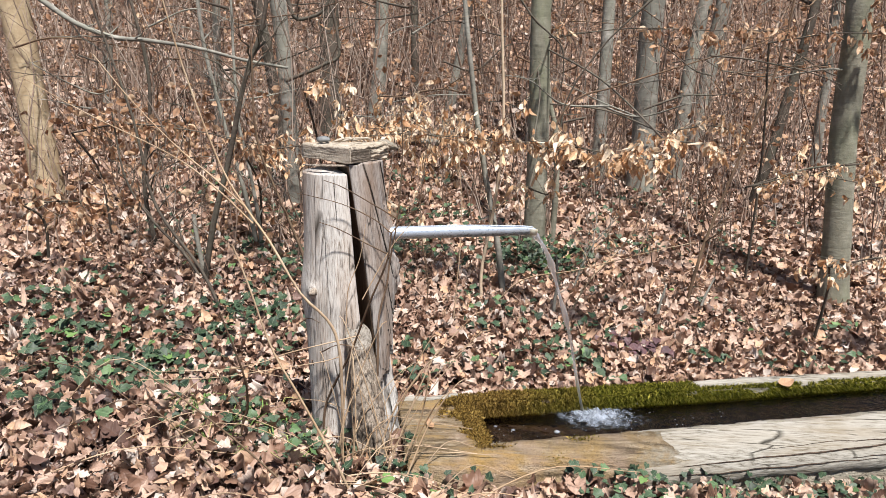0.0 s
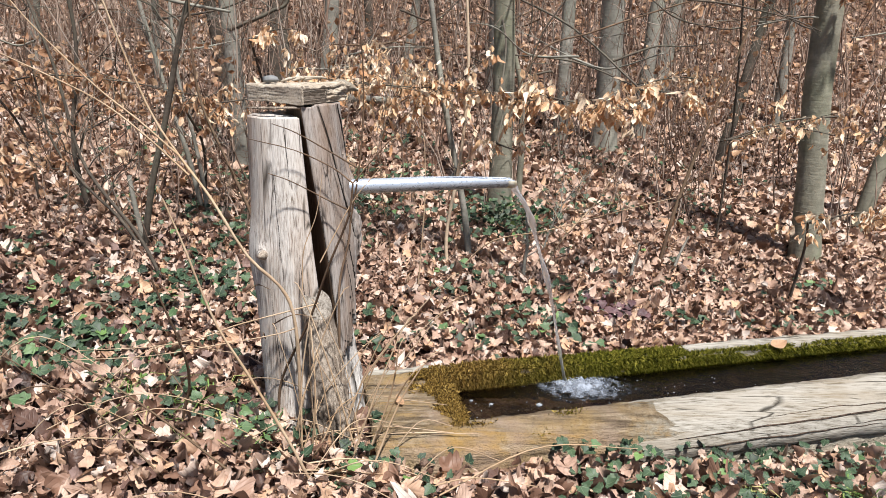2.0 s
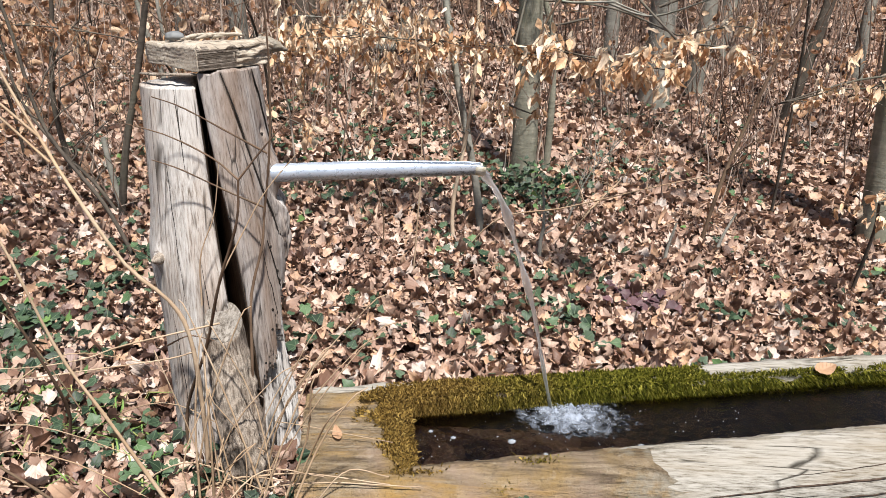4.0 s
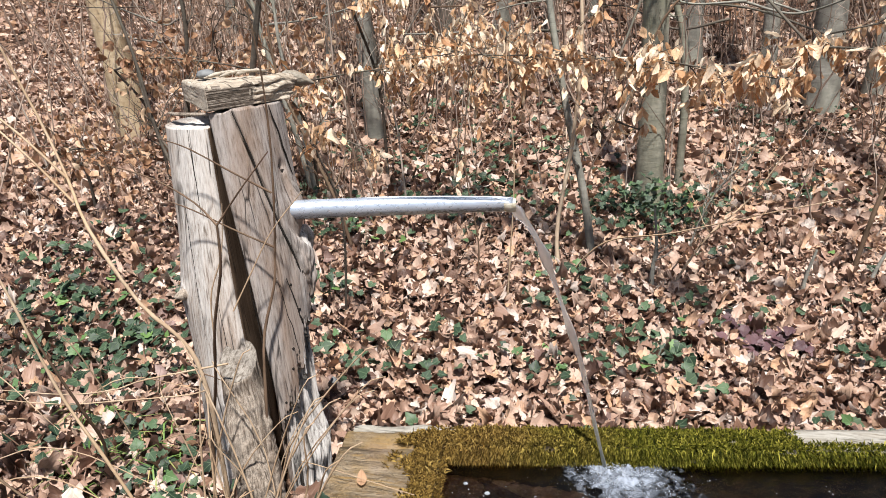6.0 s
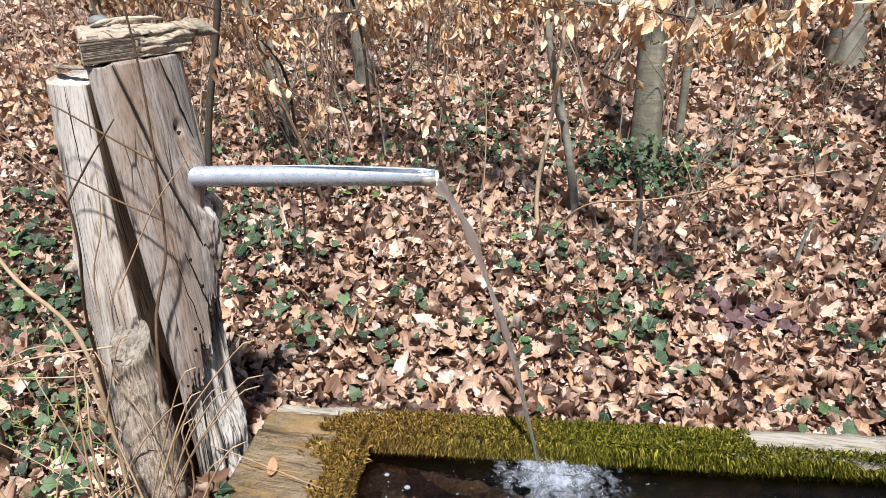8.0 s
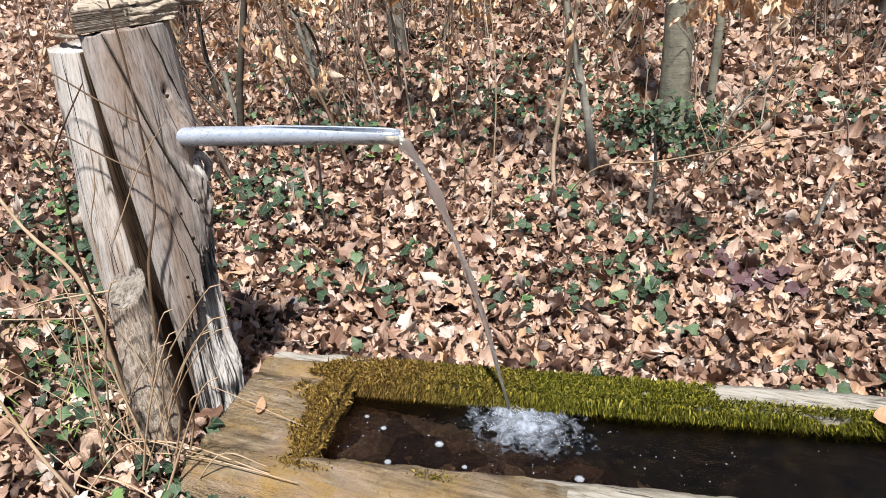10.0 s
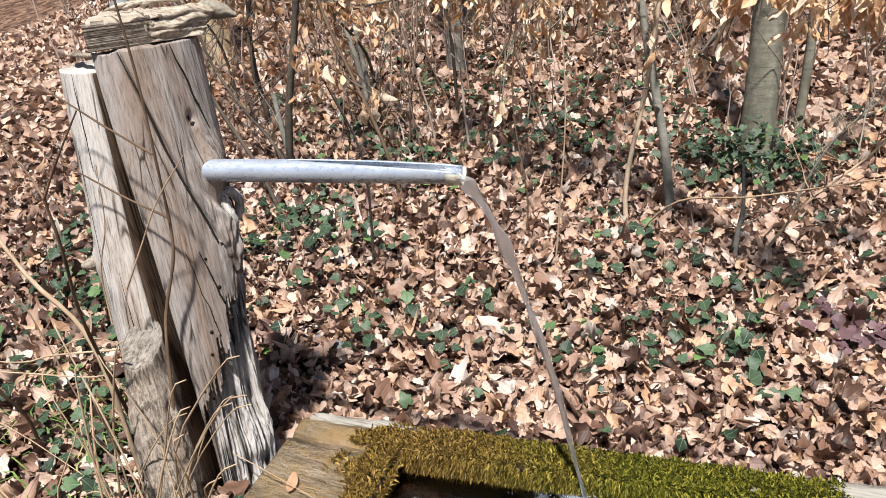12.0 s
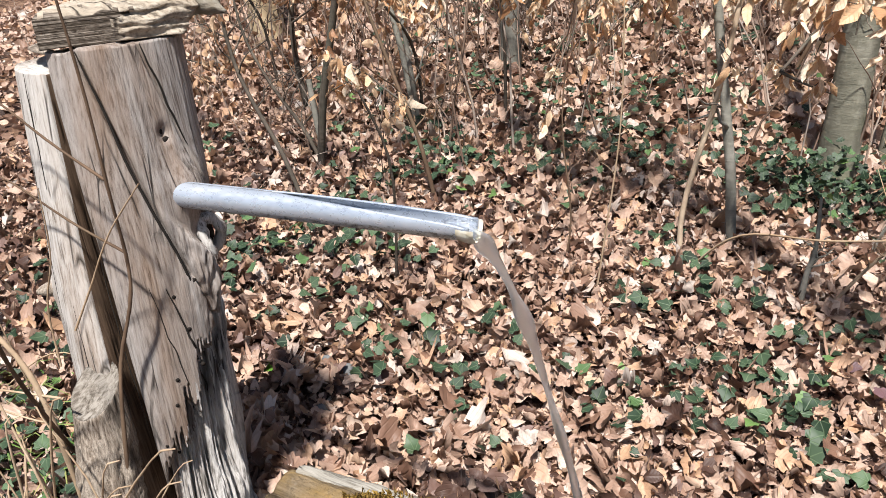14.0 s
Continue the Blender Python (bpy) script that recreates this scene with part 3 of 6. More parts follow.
# cap
def cap_block():
    C, L, R = Vector((-0.318, 2.492, 0)), Vector((-0.528, 2.708, 0)), Vector((-0.215, 2.69, 0))
    bm = bmesh.new()
    bmesh.ops.create_cube(bm, size=1.0)
    bmesh.ops.subdivide_edges(bm, edges=bm.edges[:], cuts=27, use_grid_fill=True)
    eu, ev = (L - C), (R - C)
    for v in bm.verts:
        u, w, h = v.co.x + 0.5, v.co.y + 0.5, v.co.z + 0.5
        # rounded, worn block
        for_edge = min(u, 1 - u, w, 1 - w)
        p = C + eu * u + ev * w * (1 - 0.6 * u)
        top = 0.056 + 0.007 * lumps(u * 2, w * 3, 0, 3) + 0.004 * lumps(u * 9, w * 9, 3, 4) + 0.007 * lumps(u * 4, w * 4 + 3, 1, 2) * step(0.25, 0.0, u) - 0.010 * math.exp(-for_edge / 0.03) - 0.012 * u * w
        bot = 0.004 * lumps(u * 4, w * 4, 7, 2)
        p.z = 1.388 + 0.004 * u + bot + (top - bot) * h
        side = 0.006 * lumps(u * 1.6, w * 1.6, h * 0.8, 2) + 0.0011 * lumps(w * 2, 0, h * 11, 2) * step(0.2, 0.0, u) * step(0.62, 0.5, w) + 0.009 * lumps(w * 6, 4, h * 4, 4) * step(0.2, 0.0, u) * step(0.45, 0.6, w) + 0.0006 * lumps(u * 3, 1, h * 9, 2) + 0.0015 * lumps(u * 40, w * 40, h * 6, 2)
        mid = C + eu * 0.5 + ev * 0.5
        out = Vector((p.x - mid.x, p.y - mid.y, 0))
        p += out.normalized() * side if out.length > 1e-6 else Vector((0, 0, 0))
        if w > 0.8 and u < 0.5:
            p += ev.normalized() * 0.055 * (w - 0.8) / 0.2 * max(0.0, 1 - abs(u - 0.12) * 4) * h
        v.co = p
    V = np.array([v.co[:] for v in bm.verts])
    F = [tuple(x.index for x in f.verts) for f in bm.faces]
    bm.free()
    return V, F


V, F = cap_block()
cap = thing("post_cap", (-0.365, 2.68, 1.39), "rough sawn wooden cap block lying on the split post", "cap")
block = part("block", V, F, [CAPW, CAPEND, CAPB], cap)
Va = np.array(V)
kinds = []
for f in F:
    c = Va[list(f)].mean(0)
    n = np.cross(Va[f[1]] - Va[f[0]], Va[f[2]] - Va[f[0]])
    n /= np.linalg.norm(n) + 1e-12
    along = (c[0] + 0.318) / 0.113
    n = -n
    kinds.append((1 if along < 0.52 + 0.10 * lumps(c[0] * 30, c[2] * 30, 0, 2) else 2) if n[0] > 0.55 else (2 if n[2] > 0.5 and c[0] > -0.33 else 0))
block.data.polygons.foreach_set("material_index", np.array(kinds, dtype=np.int32))
V, F = tube(smoothed([(-0.262, 2.715, 1.425), (-0.235, 2.735, 1.432), (-0.205, 2.745, 1.428), (-0.175, 2.752, 1.418)], 14), np.interp(np.arange(14), [0, 4, 9, 13], [0.016, 0.021, 0.015, 0.003]), 12)
V = np.array([v + 0.005 * np.array([lumps(v[0] * 60, v[1] * 60, v[2] * 60, 2), 0, lumps(v[0] * 50, v[1] * 50, v[2] * 50 + 7, 2)]) for v in np.array(V)])
sub("splinter", V, F, SLAB, block, "pale broken splinter at the cap's end")
V, F = tube(smoothed([(-0.50, 2.60, 1.372), (-0.44, 2.555, 1.376), (-0.37, 2.53, 1.380), (-0.33, 2.52, 1.382)], 12), np.interp(np.arange(12), [0, 3, 9, 11], [0.006, 0.012, 0.011, 0.005]), 8)
V = np.array(V)
V[:, 2] = 1.378 + (V[:, 2] - 1.378) * 0.35
part("shim", V, F, STUB, cap, "dark wood shim under the cap")
for k in range(3):
    a = smoothed([(-0.40 + 0.03 * k, 2.62 + 0.02 * k, 1.452), (-0.36 + 0.03 * k, 2.66, 1.462), (-0.33 + 0.03 * k, 2.70, 1.456)], 5)
    V, F = tube(a, [0.002, 0.006, 0.003, 0.005, 0.002], 5)
    sub("splinter", V, F, CAPW, block)


def pebble(name, at, size, label, mat=STONE, seed=0):
    bm = bmesh.new()
    bmesh.ops.create_icosphere(bm, subdivisions=3, radius=1.0)
    for v in bm.verts:
        v.co *= 1 + 0.22 * lumps(v.co.x * 1.3 + seed, v.co.y * 1.3, v.co.z * 1.3, 3)
        v.co = Vector((v.co.x * size[0], v.co.y * size[1], v.co.z * size[2]))
    V = np.array([v.co[:] for v in bm.verts]) + np.array(at)
    F = np.array([[x.index for x in f.verts] for f in bm.faces])
    bm.free()
    return tagged(mesh_object(name, V, F, mat, at=at), label, "stone")


pebble("pebble", (-0.445, 2.70, 1.456), (0.026, 0.018, 0.012), "small flat grey stone lying on the wooden cap", seed=3)

# ---------------------------------------------------------------- spout
A0, A1 = np.array([-0.30, 2.595, 1.126]), np.array([0.327, 2.705, 1.119])
RO, RI = 0.0235, 0.0195
n_s, n_a = 60, 36
axis = (A1 - A0) / np.linalg.norm(A1 - A0)
side_v = np.cross(axis, [0, 0, 1])
side_v /= np.linalg.norm(side_v)
up_v = np.cross(side_v, axis)
V, F = [], []
for i in range(n_s):
    s = i / (n_s - 1)
    c = A0 + (A1 - A0) * s
    open_a = radians(1 + 66 * np.clip((s - 0.45) / 0.5, 0, 1) ** 0.7 + 10 * step(0.94, 1.0, s))
    rowo, rowi = [], []
    for k in range(n_a):
        th = open_a + (2 * math.pi - 2 * open_a) * k / (n_a - 1)
        d = up_v * math.cos(th) + side_v * math.sin(th)
        w = 1 + 0.012 * lumps(s * 14, math.cos(th), math.sin(th), 2)
        rowo.append(c + d * RO * w)
        rowi.append(c + d * RI * w)
    V += rowo + rowi[::-1]
m = 2 * n_a
for i in range(n_s - 1):
    for j in range(m):
        k = (j + 1) % m
        F.append((i * m + j, (i + 1) * m + j, (i + 1) * m + k, i * m + k))
for i in (0, n_s - 1):
    for j in range(n_a - 1):
        q = (i * m + j, i * m + j + 1, i * m + m - 2 - j, i * m + m - 1 - j)
        F.append(q if i else q[::-1])
spout = thing("spout_pipe", tuple(A0), "galvanised steel spout pipe let into the split post", "pipe")
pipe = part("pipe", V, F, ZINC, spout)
# lime crust at the lip
V, F = [], []
for i in range(5):
    c = A1 + axis * (0.0035 * math.sin(i / 4 * math.pi) + (i - 3) * 0.007)
    for k in range(26):
        th = radians(84) + radians(192) * k / 25
        d = up_v * math.cos(th) + side_v * math.sin(th)
        V.append(c + d * (RO + (0.002 + 0.0022 * lumps(k * 0.8, i, 3, 2)) * math.sin(i / 4 * math.pi)))
for i in range(4):
    for k in range(25):
        F.append((i * 26 + k, (i + 1) * 26 + k, (i + 1) * 26 + k + 1, i * 26 + k + 1))
sub("lime_rim", V, F, LIME, pipe, "pale lime crust on the lip")

# ---------------------------------------------------------------- hollowed log trough
TO, TA = np.array([-0.165, 2.505, 0.0]), radians(8.2)
TU, TV = np.array([math.cos(TA), math.sin(TA), 0]), np.array([-math.sin(TA), math.cos(TA), 0])
T_LEN, U_IN = 2.85, 0.300
RIM, WATER_Z = 0.424, 0.362


def trough_at(u, v, z):
    return TO + TU * u + TV * v + np.array([0, 0, z])


def front_reach(u):
    """How far the front wall stands out beyond the axis-parallel line."""
    return -0.066 + 0.018 * (u - 0.3) / 1.4


def trough_section(u):
    """Outline of the hollow log at u, from its front foot over both rims to its back foot."""
    j = 0.006 * lumps(u * 5, 0, 0, 3)
    k = 0.006 * lumps(u * 5, 4, 0, 3)
    low = -0.030 * step(0.75, 2.0, u)
    deep = step(U_IN - 0.03, U_IN + 0.012, u) * (1 - step(T_LEN - 0.27, T_LEN - 0.23, u))
    fl = 0.030 * step(0.75, 1.0, u)
    floor = RIM - 0.005 + (0.215 - RIM) * deep
    slope = -0.016 * u
    P = [(-0.20, 0.02), (-0.232, 0.12), (-0.242, 0.22), (-0.236 + j, 0.30), (-0.222 + j, 0.355), (-0.19 + j - fl * 0.3, 0.395 - fl * 0.6), (-0.155 + j, 0.412 - fl * 0.5), (-0.12 + j, 0.421), (-0.098 + j, 0.417),
         (-0.088 + j, RIM - 0.03 + (0.37 - RIM + 0.03) * deep), (-0.083, floor + 0.04 * deep), (-0.05, floor), (0.04, floor), (0.140, floor + 0.03 * deep), (0.153, RIM - 0.02 + (0.35 - RIM + 0.02) * deep), (0.158 + k, 0.405),
         (0.170 + k, 0.420), (0.200 + k, 0.424), (0.230 + k, 0.414), (0.245 + k, 0.385), (0.258, 0.30), (0.260, 0.2), (0.245, 0.02)]
    out = []
    reach = front_reach(u)
    for v, z in P:
        v2 = v * (1 + 0.02 * u * (1 if v > 0 else 0.6)) + (reach if v < -0.06 else 0)
        w = 0.0035 * lumps(u * 9, v * 30, z * 30, 3) + 0.0018 * lumps(u * 40, v * 90, z * 60, 2)
        out.append(trough_at(u, v2 + w, z + (slope if z > 0.3 and v > -0.06 else 0) + w + (low * 0.5 if v < -0.15 else 0)))
    return out


us = np.concatenate([np.linspace(0.0, 0.24, 30), np.linspace(0.245, 0.31, 14), np.linspace(0.32, T_LEN - 0.3, 200), np.linspace(T_LEN - 0.29, T_LEN, 12)])
secs = [trough_section(u) for u in us]
ns = len(secs[0])
V = [p for s_ in secs for p in s_]
for idx, sgn in ((0, -1), (len(us) - 1, 1)):
    for k in range(ns):
        V[idx * ns + k] = V[idx * ns + k] + TU * 0.010 * lumps(k * 0.7, idx, 1, 2)
F = []
for i in range(len(us) - 1):
    for j in range(ns - 1):
        F.append((i * ns + j, (i + 1) * ns + j, (i + 1) * ns + j + 1, i * ns + j + 1))
F.append(tuple(range(ns)))
F.append(tuple((len(us) - 1) * ns + k for k in range(ns))[::-1])
trough = thing("log_trough", tuple(trough_at(0, 0, 0.2)), "hollowed log water trough, mossy and algae-stained, resting on leafy ground", "trough")
hollow = part("hollow_log", V, F, [TROUGH, MUD], trough)
inner = np.zeros(len(F), dtype=np.int32)
for i in range(len(us) - 1):
    for j in range(9, 14):
        if us[i] > U_IN - 0.012:
            inner[i * (ns - 1) + j] = 1
hollow.data.polygons.foreach_set("material_index", inner)


def slab(u0, u1, rows, mat, name, lab, front=True):
    """A lifted, weathered board-like layer on the log."""
    Vs, Fs = [], []
    n = 120
    for i in range(n):
        u = u0 + (u1 - u0) * i / (n - 1)
        env = min(1, (i + 0.3) / 6) * min(1, (n - i) / 4)
        for q, (v, z, lift) in enumerate(rows):
            jag = 0.010 * lumps(u * 11, q * 3.3, 2, 3)
            if front:
                u = u0 + 0.11 * lumps(q * 0.9, u0 * 7, 5, 2) + (u1 - u0 - 0.02) * i / (n - 1)
            base = trough_at(u, v * (1 + 0.02 * u * (1 if v > 0 else 0.6)) + (front_reach(u) if v < 0 else 0), z - (0.016 * u if v > 0 else 0))
            Vs.append(base + np.array([0, 0, lift * env]) + TV * (jag * 0.4 - (lift * 0.8 * env if front else 0)) + np.array([0, 0, jag * 0.5]))
    m_ = len(rows)
    for i in range(n - 1):
        for j in range(m_ - 1):
            Fs.append((i * m_ + j, (i + 1) * m_ + j, (i + 1) * m_ + j + 1, i * m_ + j + 1))
    return part(name, Vs, Fs, mat, trough, lab)


front_slab = slab(0.80, T_LEN - 0.02, [(-0.215, 0.26, -0.02), (-0.243, 0.275, 0.004), (-0.240, 0.305, 0.006), (-0.228, 0.335, 0.005), (-0.205, 0.362, 0.007), (-0.175, 0.378, 0.010), (-0.145, 0.392, 0.012), (-0.118, 0.405, 0.014), (-0.100, 0.410, 0.010), (-0.093, 0.395, -0.004)], SLAB, "pale_slab", "pale weathered split slab along the front rim")
slab(0.62, 1.9, [(-0.20, 0.17, -0.02), (-0.250, 0.185, 0.004), (-0.252, 0.215, 0.006), (-0.247, 0.235, 0.004), (-0.22, 0.245, -0.02)], STUB, "splinter_strip", "dark splintered strip low on the front")
slab(1.22, T_LEN - 0.05, [(0.195, 0.40, 0.0), (0.197, 0.424, 0.008), (0.220, 0.430, 0.010), (0.245, 0.424, 0.008), (0.257, 0.395, 0.0)], SLAB, "pale_back_rim", "pale bare strip on the back rim", False)
slab(0.02, 0.33, [(0.215, 0.405, 0.0), (0.220, 0.424, 0.004), (0.235, 0.424, 0.005), (0.25, 0.412, 0.004), (0.262, 0.38, 0.0)], SLAB, "pale_corner", "pale worn corner of the back rim", False)

def long_crack(u0, u1, v, z, drop, width, seed):
    """A drying crack along the front slab."""
    pts, n = [], 40
    for s in np.linspace(0, 1, n):
        u = u0 + (u1 - u0) * s
        w = lumps(u * 5, seed, 0, 3)
        q = z + drop * s + 0.008 * w
        vv = np.interp(q, [0.27, 0.305, 0.335, 0.362, 0.378, 0.392, 0.41], [-0.249, -0.247, -0.234, -0.213, -0.186, -0.156, -0.12])
        pts.append(trough_at(u, vv * (1 + 0.012 * u) + front_reach(u), q + 0.005))
    V, F = tube(pts, width * np.sin(math.pi * (0.03 + 0.94 * np.linspace(0, 1, n))) ** 0.6, 6, False)
    sub("crack", V, F, ROT, front_slab)


long_crack(0.95, 2.3, -0.2, 0.335, 0.02, 0.0030, 1)
long_crack(1.25, 2.6, -0.2, 0.362, 0.012, 0.0022, 2)
long_crack(0.9, 1.7, -0.2, 0.308, 0.0, 0.0024, 3)
long_crack(1.6, 2.7, -0.2, 0.318, -0.01, 0.0026, 4)

# mud on the basin's floor, and the water
bed = []
for u in np.linspace(U_IN - 0.02, T_LEN - 0.24, 60):
    for v in (-0.165, -0.10, 0.0, 0.08, 0.165):
        bed.append(trough_at(u, v * (1 + 0.02 * u), 0.232 + 0.012 * lumps(u * 6, v * 9, 0, 3) - 0.01 * u))
bedF = np.array([(i * 5 + j, (i + 1) * 5 + j, (i + 1) * 5 + j + 1, i * 5 + j + 1) for i in range(59) for j in range(4)])
part("basin_mud", bed, bedF, MUD, trough, "dark mud on the bottom of the basin")
wu, wv = np.linspace(U_IN - 0.02, T_LEN - 0.24, 420), np.linspace(-0.165, 0.178, 62)
WX = []
for u in wu:
    for v in wv:
        p = trough_at(u, v, WATER_Z - 0.010 * u * 0.0)
        d = math.hypot(p[0] - HIT[0] - 0.05, p[1] - HIT[1])
        p[2] += (0.020 * math.exp(-((d / 0.085) ** 2)) + 0.0032 * math.exp(-d / 0.35)) * lumps(p[0] * 38, p[1] * 38, 1.0, 3) + 0.0014 * math.sin(d * 150) * math.exp(-d / 0.22) + 0.0006 * lumps(p[0] * 12, p[1] * 12, 0, 2)
        WX.append(p)
nw_ = len(wv)
WF = np.array([(i * nw_ + j, (i + 1) * nw_ + j, (i + 1) * nw_ + j + 1, i * nw_ + j + 1) for i in range(len(wu) - 1) for j in range(nw_ - 1)])
tagged(mesh_object("basin_water", WX, WF, WATER), "dark clear rippled water in the trough", "water", kind="structure")

# falling water, twisting as it thins
jet_p = []
for s in np.linspace(0, 1, 70):
    q = A1 + axis * (-0.05 + 0.27 * s) * 1.0
    drop = 0.0 if s < 0.12 else ((s - 0.12) / 0.88) ** 1.75
    jet_p.append((q[0] + 0.002 * math.sin(s * 19), A1[1] + (HIT[1] - A1[1]) * s + 0.002 * math.cos(s * 23), A1[2] - 0.010 - (A1[2] - 0.010 - WATER_Z + 0.02) * drop))
jr = [0.0140 * (1 - 0.50 * s) * (1 + 0.22 * math.sin(s * 31) + 0.12 * math.sin(s * 57 + 1)) for s in np.linspace(0, 1, 70)]
V, F = tube(jet_p, jr, 14)
V = np.array(V)
for i in range(70 * 14):
    c = np.array(jet_p[i // 14])
    a = (i // 14) * 0.16
    flat = np.array([math.cos(a), math.sin(a), 0])
    d = V[i] - c
    V[i] = c + d - flat * (d @ flat) * 0.45
tagged(mesh_object("water_jet", V, F, JET), "thin twisting stream of water falling from the spout", "water jet")

# foam where it strikes
pieces = []
bmf = bmesh.new()
bmesh.ops.create_icosphere(bmf, subdivisions=1, radius=1.0)
ball = np.array([v.co[:] for v in bmf.verts])
ballF = np.array([[x.index for x in f.verts] for f in bmf.faces])
bmf.free()
for k in range(2200):
    d, a = abs(rng.normal(0, 0.058)), rng.uniform(0, 6.283)
    if lumps(d * 30 * math.cos(a), d * 30 * math.sin(a), 2, 3) < -0.02:
        continue
    c = np.array([HIT[0] + 0.045 + 1.35 * d * math.cos(a), HIT[1] - 0.035 + 0.85 * d * math.sin(a), WATER_Z + 0.003 + 0.022 * max(0, rng.normal(0, 0.6)) * math.exp(-d / 0.04)])
    r = rng.uniform(0.0005, 0.0016) * (1.2 if d < 0.06 else 0.8)
    pieces.append((ball * r * np.array([1.3, 1.3, 0.6]) + c, ballF))
for k in range(60):
    u, v = rng.uniform(0.32, 1.5), rng.uniform(-0.13, 0.1)
    pieces.append((ball * rng.uniform(0.001, 0.0026) * np.array([1, 1, 0.5]) + trough_at(u, v, WATER_Z + 0.001), ballF))
V, F = join(pieces)
tagged(mesh_object("foam", V, F, FOAM), "white bubbling foam where the stream strikes the water", "foam", kind="stuff")


bubble_ = Mat("bubble", 0.05, spec=0.7)
bubble_.b.inputs["Transmission Weight"].default_value = 0.7
BUBBLE = bubble_.color((0.75, 0.8, 0.88)).m
for u, v, r in ((0.42, 0.02, 0.007), (0.47, -0.10, 0.008), (0.60, -0.125, 0.009), (0.64, -0.115, 0.007), (0.58, -0.02, 0.010), (0.93, -0.09, 0.010), (0.36, 0.06, 0.006), (0.66, -0.09, 0.006)):
    ob = mesh_object("bubble", ball * r * np.array([1.4, 1.2, 0.7]), ballF, BUBBLE, at=(0, 0, 0))
    ob.location = trough_at(u, v, WATER_Z + 0.001)
    tagged(ob, "clear bubble floating on the dark trough water", "bubble", "bubbles on the water")
algae_ = Mat("algae_lump", 0.85, spec=0.2)
ALGAE = algae_.color(algae_.ramp(algae_.noise(algae_.coords(), 60.0, 5), [(0.35, (0.05, 0.045, 0.006)), (0.55, (0.20, 0.17, 0.02)), (0.75, (0.34, 0.27, 0.05))])).bump(algae_.noise(algae_.coords(), 140.0, 4), 0.8, 0.006).m
for u, v, r in ((0.365, -0.128, 0.030), (0.425, -0.132, 0.034)):
    lump = pebble("algae_lump", tuple(trough_at(u, v, WATER_Z - 0.004)), (r, r * 0.7, 0.018), "yellow-green slimy lump at the water's edge", ALGAE, int(u * 100))
    tagged(lump, category="algae")

